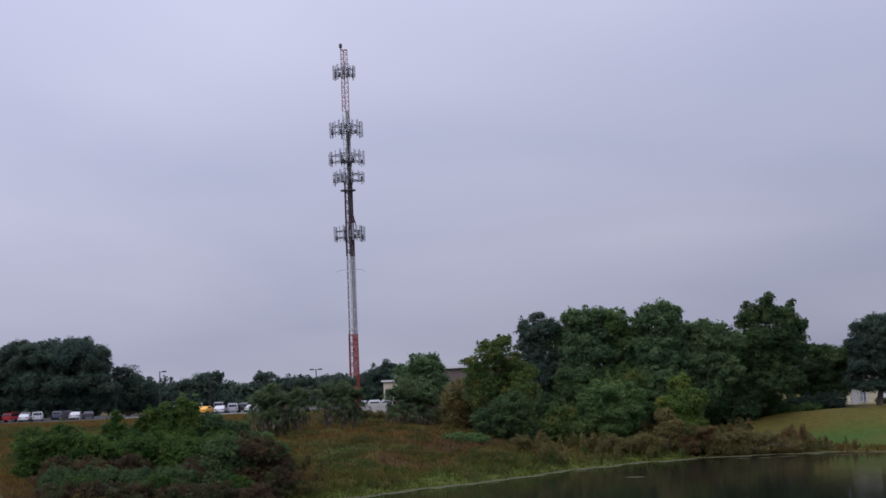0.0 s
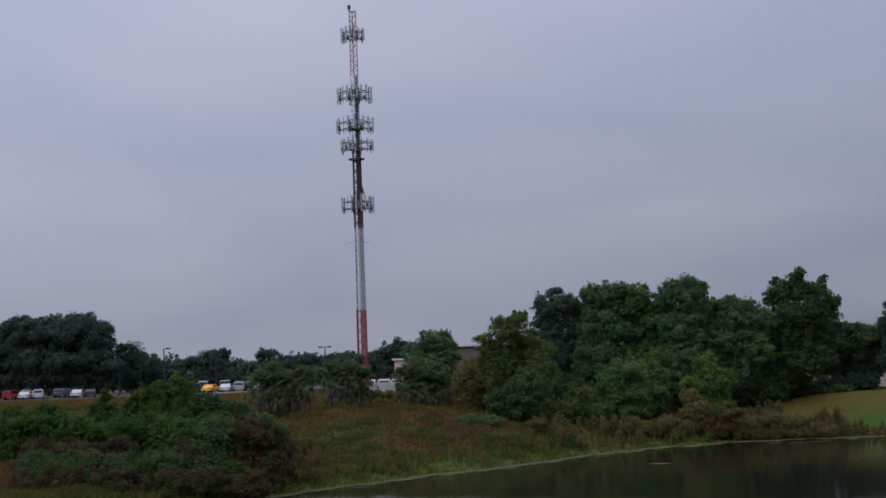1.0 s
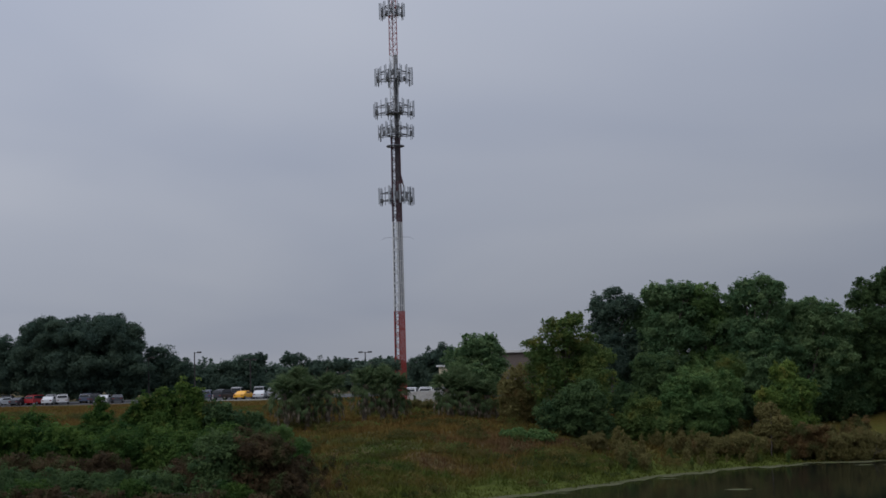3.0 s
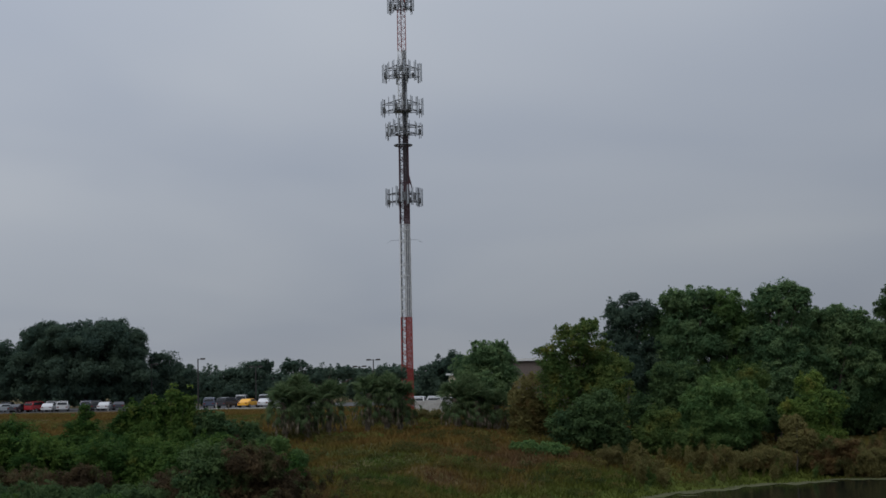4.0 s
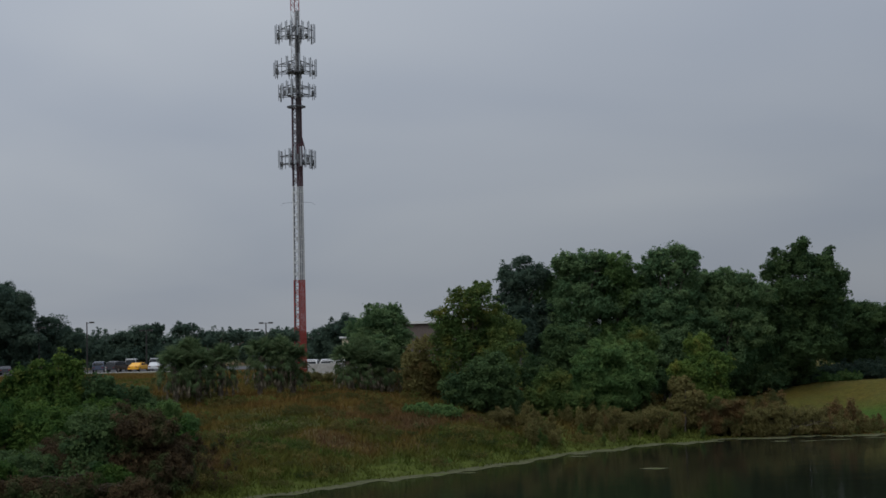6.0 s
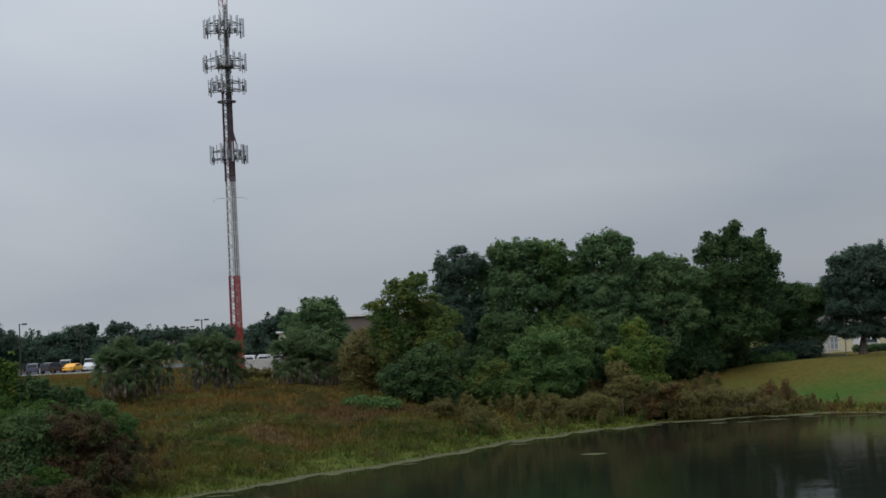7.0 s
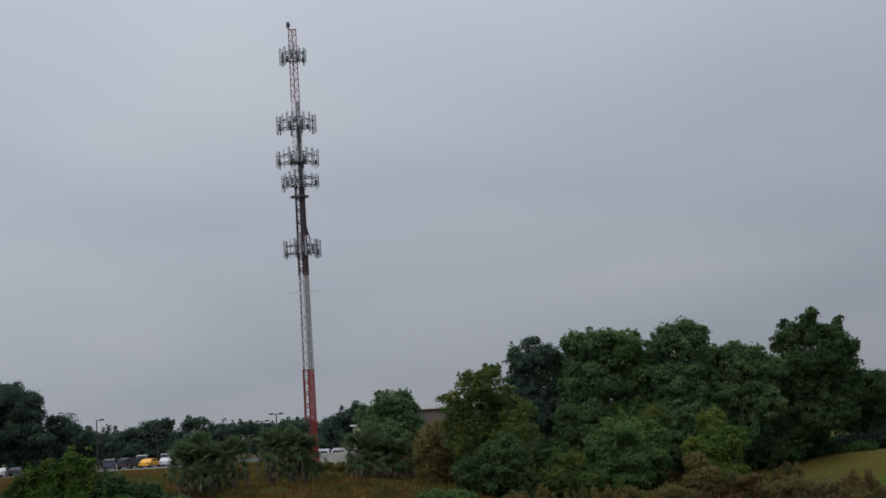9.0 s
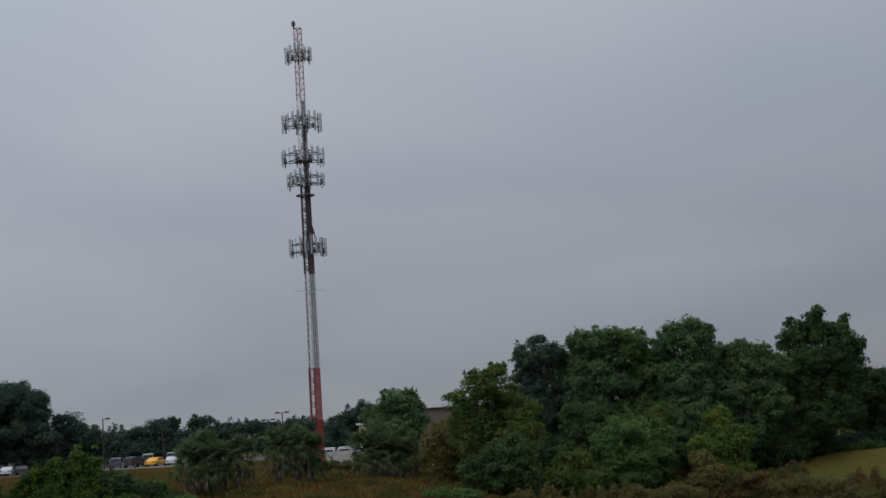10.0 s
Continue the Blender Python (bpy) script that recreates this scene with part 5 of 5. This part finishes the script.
# ---------- compound wall ----------
WX, WY = -13.6, 162.0
wz = place_z(WX, WY)
wall = thing("compound_wall", (WX, WY, wz - 0.1), "pale grey concrete panel wall at the mast compound", "wall")
for k in range(3):
    bm = bmesh.new()
    add_box(bm, -1.2 + 1.3 * k, 0, 0.93 + 0.02 * k, 1.24, 0.12, 1.86, 0.02)
    part("panel", bm, CONCRETE, wall)
for k in range(4):
    bm = bmesh.new()
    add_box(bm, -1.85 + 1.3 * k, 0, 1.0, 0.16, 0.18, 2.0, 0.02)
    part("post", bm, CONCRETE, wall)


# ---------- car park ----------
LOT_Z = place_z(-60, 232)


def slab(name, x0, x1, y0, y1, top, mat, label, category):
    bm = bmesh.new()
    add_box(bm, (x0 + x1) / 2, (y0 + y1) / 2, top - 0.25, x1 - x0, y1 - y0, 0.5)
    return tagged(part(name, bm, mat), label, category, kind="structure")


slab("road", -135, -8, 225.2, 268, LOT_Z + 0.06, ASPHALT, "grey asphalt car park surface", "car park")
slab("pavement", -62, -39, 224.0, 225.0, LOT_Z + 0.10, CONCRETE, "pale concrete kerb and walk before the car park", "pavement")

CAR_SHAPES = {
    "sedan": (4.6, 1.8, [(-2.3, 0.35), (-2.28, 0.85), (-1.65, 0.98), (-1.0, 1.38), (0.35, 1.43), (1.15, 0.98), (2.1, 0.82), (2.3, 0.6), (2.28, 0.32)]),
    "suv": (4.7, 1.9, [(-2.35, 0.4), (-2.35, 1.1), (-2.1, 1.62), (-0.9, 1.74), (0.4, 1.7), (1.15, 1.12), (2.15, 1.0), (2.35, 0.75), (2.33, 0.38)]),
    "van": (5.4, 2.0, [(-2.7, 0.4), (-2.7, 1.9), (-2.55, 2.0), (0.9, 2.0), (1.7, 1.3), (2.5, 1.1), (2.7, 0.8), (2.68, 0.38)]),
}


def car(shape, x, y, turn, paint, label, ground_z=None):
    length, width, side = CAR_SHAPES[shape]
    z = (LOT_Z + 0.06) if ground_z is None else ground_z
    ob = thing("parked_car", (x, y, z), label, "car", "parked cars", turn=math.radians(turn))
    bm = bmesh.new()
    rows = []
    belt = 1.0 if shape in ("sedan",) else 1.12
    for sy in (-1, 1):
        rows.append([bm.verts.new((px, sy * width / 2 * (1 - 0.16 * max(0, pz - belt) / 0.6), pz)) for px, pz in side])
    bm.faces.new(rows[0])
    bm.faces.new(rows[1][::-1])
    for i in range(len(side)):
        j = (i + 1) % len(side)
        bm.faces.new((rows[0][i], rows[0][j], rows[1][j], rows[1][i]))
    bmesh.ops.recalc_face_normals(bm, faces=bm.faces)
    bmesh.ops.bevel(bm, geom=list(bm.edges), offset=0.06, segments=2, affect="EDGES")
    part("body", bm, paint, ob)
    roof = max(p[1] for p in side)
    xs = [p[0] for p in side if p[1] > belt + 0.15]
    a, b = min(xs) + 0.12, max(xs) + 0.05
    for sy in (-1, 1):
        bm = bmesh.new()
        y0, y1 = sy * (width / 2 + 0.005), sy * (width / 2 * (1 - 0.16 * (roof - 0.12 - belt) / 0.6) + 0.008)
        v = [bm.verts.new(p) for p in ((a - 0.15, y0, belt + 0.03), (b + 0.25, y0, belt + 0.03), (b - 0.1, y1, roof - 0.12), (a + 0.12, y1, roof - 0.12))]
        bm.faces.new(v)
        bmesh.ops.solidify(bm, geom=list(bm.faces), thickness=0.02)
        part("side_window", bm, GLASS, ob)
    for s, xa, xb in ((1, b + 0.62, b + 0.12), (-1, a - 0.42, a - 0.08)):
        bm = bmesh.new()
        w = width * 0.42
        v = [bm.verts.new(p) for p in ((xa, -w, belt + 0.02), (xa, w, belt + 0.02), (xb, w * 0.85, roof - 0.1), (xb, -w * 0.85, roof - 0.1))]
        bm.faces.new(v)
        bmesh.ops.solidify(bm, geom=list(bm.faces), thickness=0.05)
        part("windscreen" if s > 0 else "rear_window", bm, GLASS, ob)
        for sy in (-1, 1):
            bm = bmesh.new()
            add_box(bm, s * (length / 2 - 0.02), sy * width * 0.36, 0.74, 0.1, 0.34, 0.14, 0.02)
            part("headlight" if s > 0 else "tail_light", bm, LAMP_CLEAR if s > 0 else LAMP_RED, ob)
    for sx in (-1, 1):
        for sy in (-1, 1):
            bm = bmesh.new()
            c = Vector((sx * length * 0.31, sy * (width / 2 - 0.1), 0.33))
            add_tube(bm, [c - Vector((0, 0.11, 0)), c - Vector((0, 0.07, 0)), c + Vector((0, 0.07, 0)), c + Vector((0, 0.11, 0))], [0.29, 0.33, 0.33, 0.29], 14)
            wheel = part("wheel", bm, RUBBER, ob)
            bm = bmesh.new()
            add_tube(bm, [c + Vector((0, sy * 0.08, 0)), c + Vector((0, sy * 0.12, 0))], [0.21, 0.2], 12)
            part("rim", bm, RIM, wheel)
    return ob


def gloss(name, c):
    return painted(name, c, 0.25, 0.0, (c[0] * 0.7 + 0.03, c[1] * 0.7 + 0.03, c[2] * 0.7 + 0.03), 0.3, 1.0)


PAINT_WHITE = gloss("white_car_paint", (0.58, 0.59, 0.60))
PAINT_RED = gloss("red_car_paint", (0.34, 0.022, 0.028))
PAINT_DARK = gloss("charcoal_car_paint", (0.04, 0.042, 0.05))
PAINT_YELLOW = gloss("yellow_car_paint", (0.85, 0.42, 0.03))
PAINT_SILVER = gloss("silver_car_paint", (0.42, 0.44, 0.46))
PAINT_BLUE = gloss("blue_grey_car_paint", (0.08, 0.10, 0.15))

for shape, x, y, turn, paint, label in [
    ("sedan", -90.0, 233.0, 40, PAINT_SILVER, "silver sedan parked under the oaks"),
    ("sedan", -87.0, 231.6, 75, PAINT_DARK, "dark sedan parked under the great oak"),
    ("suv", -84.4, 232.5, 70, PAINT_RED, "red sport utility car parked under the oak"),
    ("sedan", -81.8, 230.6, 98, PAINT_WHITE, "white sedan parked at the grass edge"),
    ("suv", -79.8, 231.5, 106, PAINT_WHITE, "white sport utility car beside a white sedan"),
    ("sedan", -88.2, 240.0, 80, PAINT_WHITE, "white sedan in the second row of cars"),
    ("suv", -92.4, 240.5, 100, PAINT_DARK, "dark sport utility car in the second row"),
    ("suv", -84.6, 240.2, 104, PAINT_SILVER, "silver sport utility car in the second row"),
    ("suv", -77.8, 239.0, 90, PAINT_BLUE, "blue-grey sport utility car in shade"),
    ("sedan", -72.8, 232.0, 92, PAINT_WHITE, "white sedan with dark windows by the oak"),
    ("sedan", -70.9, 233.0, 104, PAINT_DARK, "dark sedan parked beside a white one"),
    ("suv", -75.0, 234.5, 102, PAINT_DARK, "dark sport utility car behind a white sedan"),
    ("suv", -55.9, 234.0, 95, PAINT_BLUE, "blue-grey sport utility car near the lamp post"),
    ("suv", -52.3, 231.5, 66, PAINT_DARK, "charcoal sport utility car at the grass edge"),
    ("sedan", -49.0, 231.0, 76, PAINT_YELLOW, "bright yellow sedan at the grass edge"),
    ("sedan", -46.4, 231.5, 92, PAINT_WHITE, "white sedan beside the yellow sedan"),
    ("suv", -44.4, 233.0, 98, PAINT_SILVER, "silver sport utility car near the palms"),
    ("van", -52.2, 241.0, 96, PAINT_WHITE, "white van in the second row"),
    ("van", -48.6, 243.0, 95, PAINT_SILVER, "silver van in the second row"),
    ("suv", -42.4, 236.0, 80, PAINT_DARK, "dark sport utility car near the palms"),
    ("sedan", -40.6, 234.0, 70, PAINT_WHITE, "white sedan near the palms"),
]:
    car(shape, x, y, turn, paint, label)
car("suv", 54.9, 161.5, 71, PAINT_WHITE, "white sport utility car parked before the cream house", place_z(54.9, 161.5))
vz = place_z(-14, 186)
for x, turn in ((-17.2, 88), (-15.2, 92), (-13.1, 86), (-11.0, 90)):
    car("suv", x, 186, turn, PAINT_WHITE, "white car parked behind the compound wall", vz)


def street_lamp(x, y, top, heads, label, girth=1.0, metal=None):
    z = place_z(x, y)
    metal = metal or POLE_DARK
    h = top - z
    ob = thing("street_lamp", (x, y, z), label, "street lamp", "car park lamps")
    bm = bmesh.new()
    add_tube(bm, [(0, 0, 0), (0, 0, h * 0.5), (0, 0, h)], [0.13 * girth, 0.11 * girth, 0.09 * girth], 8)
    part("pole", bm, metal, ob)
    bm = bmesh.new()
    add_tube(bm, [(0, 0, 0), (0, 0, 0.3)], [0.16 * girth, 0.15 * girth], 10)
    part("base", bm, metal, ob)
    for s in heads:
        bm = bmesh.new()
        add_tube(bm, [(0, 0, h - 0.15), (s * 0.5, 0, h - 0.1)], [0.04, 0.04], 5)
        part("arm", bm, POLE_DARK, ob)
        bm = bmesh.new()
        add_box(bm, s * 0.8, 0, h - 0.06, 0.75, 0.45, 0.24, 0.04)
        head = part("lamp_head", bm, POLE_DARK, ob)
        bm = bmesh.new()
        add_box(bm, s * 0.8, 0, h - 0.19, 0.55, 0.32, 0.03)
        part("lens", bm, LAMP_CLEAR, head)


street_lamp(-57.0, 230.0, 13.3, (1,), "dark pole lamp with one flat head in the car park")
street_lamp(-51.5, 249.0, 12.1, (-1, 1), "dark pole lamp against the far trees")
street_lamp(-68.3, 243.0, 12.9, (1,), "dark pole lamp beside the great oak")
street_lamp(-30.0, 242.0, 12.7, (-1, 1), "twin-headed dark pole lamp above the palms")
street_lamp(-33.0, 247.0, 11.7, (-1, 1), "lower twin-headed pole lamp above the palms")
street_lamp(46.8, 145.2, 13.5, (), "slim pale pole standing in the round oak's crown", 0.4, GALVANISED)

for i, (x, y, h) in enumerate([(-52.8, 224.6, 1.0), (-58.9, 229, 1.2), (-57.4, 229.4, 1.1), (-71.2, 228, 1.0)]):
    z = place_z(x, y)
    ob = thing("marker_post", (x, y, z), "short pale marker post beside the car park", "post", "marker posts")
    bm = bmesh.new()
    add_tube(bm, [(0, 0, 0), (0, 0, h - 0.06), (0, 0, h)], [0.08, 0.08, 0.04], 8)
    part("shaft", bm, CONCRETE, ob)
    bm = bmesh.new()
    add_tube(bm, [(0, 0, h - 0.3), (0, 0, h - 0.15)], [0.088, 0.088], 8)
    part("band", bm, RADIO_DARK, ob)


# ---------- buildings ----------
def building(name, x, y, turn, w, d, h, wall_mat, roof_mat, label, windows, fascia=True):
    z = place_z(x, y) - 0.1
    ob = thing(name, (x, y, z), label, "building", turn=math.radians(turn))
    bm = bmesh.new()
    add_box(bm, 0, 0, h / 2, w, d, h)
    part("wall", bm, wall_mat, ob)
    bm = bmesh.new()
    add_box(bm, 0, 0, h + 0.12, w + 0.8, d + 0.8, 0.24, 0.03)
    part("roof", bm, roof_mat, ob)
    if fascia:
        bm = bmesh.new()
        add_box(bm, 0, -d / 2 - 0.42, h + 0.16, w + 0.9, 0.06, 0.3)
        part("fascia", bm, TRIM_WHITE, ob, "white roof edge")
    for wx, wz, ww, wh in windows:
        bm = bmesh.new()
        for sx, sz, bw, bh in ((0, wh / 2, ww + 0.16, 0.09), (0, -wh / 2, ww + 0.16, 0.09), (-ww / 2, 0, 0.09, wh), (ww / 2, 0, 0.09, wh)):
            add_box(bm, wx + sx, -d / 2 - 0.03, wz + sz, bw, 0.12, bh)
        win = part("window", bm, TRIM_WHITE, ob)
        bm = bmesh.new()
        add_box(bm, wx, -d / 2 - 0.02, wz, ww, 0.06, wh)
        part("pane", bm, GLASS, win)
    return ob


building("brown_building", 3.0, 189, -8, 17, 12, 6.0, BROWN_WALL, SHINGLE, "brown commercial building with a white roof edge behind trees", [(-2 + 2.4 * k, 2.0, 1.3, 1.2) for k in range(4)])
building("beige_building", -14.6, 246, 4, 6, 9, 4.6, BEIGE_WALL, SHINGLE, "small cream building beyond the mast", [(-2.2, 2.6, 1.2, 1.3), (0.2, 2.6, 1.2, 1.3), (2.4, 2.6, 1.2, 1.3)])


def house(x, y):
    z = place_z(x, y) - 0.05
    ob = thing("house", (x, y, z), "low cream house with white trim behind a large oak", "house")
    w, d, h = 17.0, 9.0, 2.7
    bm = bmesh.new()
    add_box(bm, 0, 0, h / 2, w, d, h)
    wall = part("wall", bm, CREAM, ob)
    bm = bmesh.new()
    for k in range(13):
        add_box(bm, 0, -d / 2 - 0.012, 0.12 + 0.2 * k, w, 0.024, 0.02)
    part("siding_lap", bm, CREAM, wall)
    bm = bmesh.new()
    e, r = 0.55, 2.1
    pts = [(-w / 2 - e, -d / 2 - e, h), (w / 2 + e, -d / 2 - e, h), (w / 2 + e, d / 2 + e, h), (-w / 2 - e, d / 2 + e, h), (-w / 2 + 3.5, 0, h + r), (w / 2 - 3.5, 0, h + r)]
    v = [bm.verts.new(p) for p in pts]
    for f in ((0, 1, 5, 4), (2, 3, 4, 5), (1, 2, 5), (3, 0, 4), (3, 2, 1, 0)):
        bm.faces.new([v[i] for i in f])
    bmesh.ops.solidify(bm, geom=list(bm.faces), thickness=0.12)
    part("roof", bm, SHINGLE, ob)
    bm = bmesh.new()
    add_box(bm, 0, -d / 2 - e - 0.03, h - 0.02, w + 1.1, 0.05, 0.2)
    part("fascia", bm, TRIM_WHITE, ob)
    for wx, ww, wz, wh in ((-6.6, 0.95, 1.15, 1.5), (1.1, 1.7, 1.2, 1.7), (6.0, 1.4, 1.5, 1.2)):
        bm = bmesh.new()
        for sx, sz, bw, bh in ((0, wh / 2, ww + 0.2, 0.1), (0, -wh / 2, ww + 0.2, 0.1), (-ww / 2, 0, 0.1, wh), (ww / 2, 0, 0.1, wh), (0, 0, 0.06, wh), (0, 0, ww, 0.06)):
            add_box(bm, wx + sx, -d / 2 - 0.05, wz + sz, bw, 0.1, bh)
        win = part("window", bm, TRIM_WHITE, ob)
        bm = bmesh.new()
        add_box(bm, wx, -d / 2 - 0.02, wz, ww, 0.05, wh)
        part("pane", bm, PALE_GLASS, win)
    bm = bmesh.new()
    add_box(bm, -3.9, -d / 2 - 0.04, 1.05, 0.98, 0.08, 2.1, 0.01)
    door = part("door", bm, TRIM_WHITE, ob)
    bm = bmesh.new()
    add_tube(bm, [(-3.55, -d / 2 - 0.08, 1.0), (-3.55, -d / 2 - 0.14, 1.0)], [0.04, 0.04], 8)
    part("knob", bm, RIM, door)
    bm = bmesh.new()
    add_box(bm, -7.75, -d / 2 - 0.06, 1.25, 1.1, 0.12, 2.5, 0.01)
    part("porch_panel", bm, CONCRETE, ob, "pale grey porch panel")
    bm = bmesh.new()
    add_box(bm, -5.0, -d / 2 - 0.03, 1.55, 0.32, 0.06, 0.22, 0.01)
    part("vent", bm, RADIO_DARK, ob, "small dark wall vent")
    bm = bmesh.new()
    add_box(bm, 3.6, -d / 2 - 0.05, 1.1, 2.4, 0.09, 2.1, 0.01)
    for k in range(1, 4):
        add_box(bm, 3.6, -d / 2 - 0.1, 0.1 + 0.52 * k, 2.3, 0.02, 0.03)
    part("garage_door", bm, TRIM_WHITE, ob)
    return ob


house(58.6, 170)


def hedge():
    rng = np.random.default_rng(9)
    x0, y0 = 56.5, 156.0
    z = place_z(x0, y0)
    ob = thing("hedge", (x0, y0, z), "clipped dark green hedge on the lawn crest", "hedge")
    lobes = [(dx, 0, 0.42, 0.6, 0.5) for dx in np.arange(-5, 5.2, 0.6)]
    c, ti = leaf_cloud(rng, lobes, leaf=0.14, clump=0.22, ragged=0.05)
    crown = new("foliage", blades_mesh("foliage", c, ti, LEAF_DEEP))
    crown.parent = ob
    for dx in np.arange(-4.5, 4.6, 1.5):
        bm = bmesh.new()
        add_tube(bm, [(dx, 0, -0.1), (dx + 0.05, 0, 0.5)], [0.03, 0.015], 5)
        part("stem", bm, BARK, ob)


hedge()
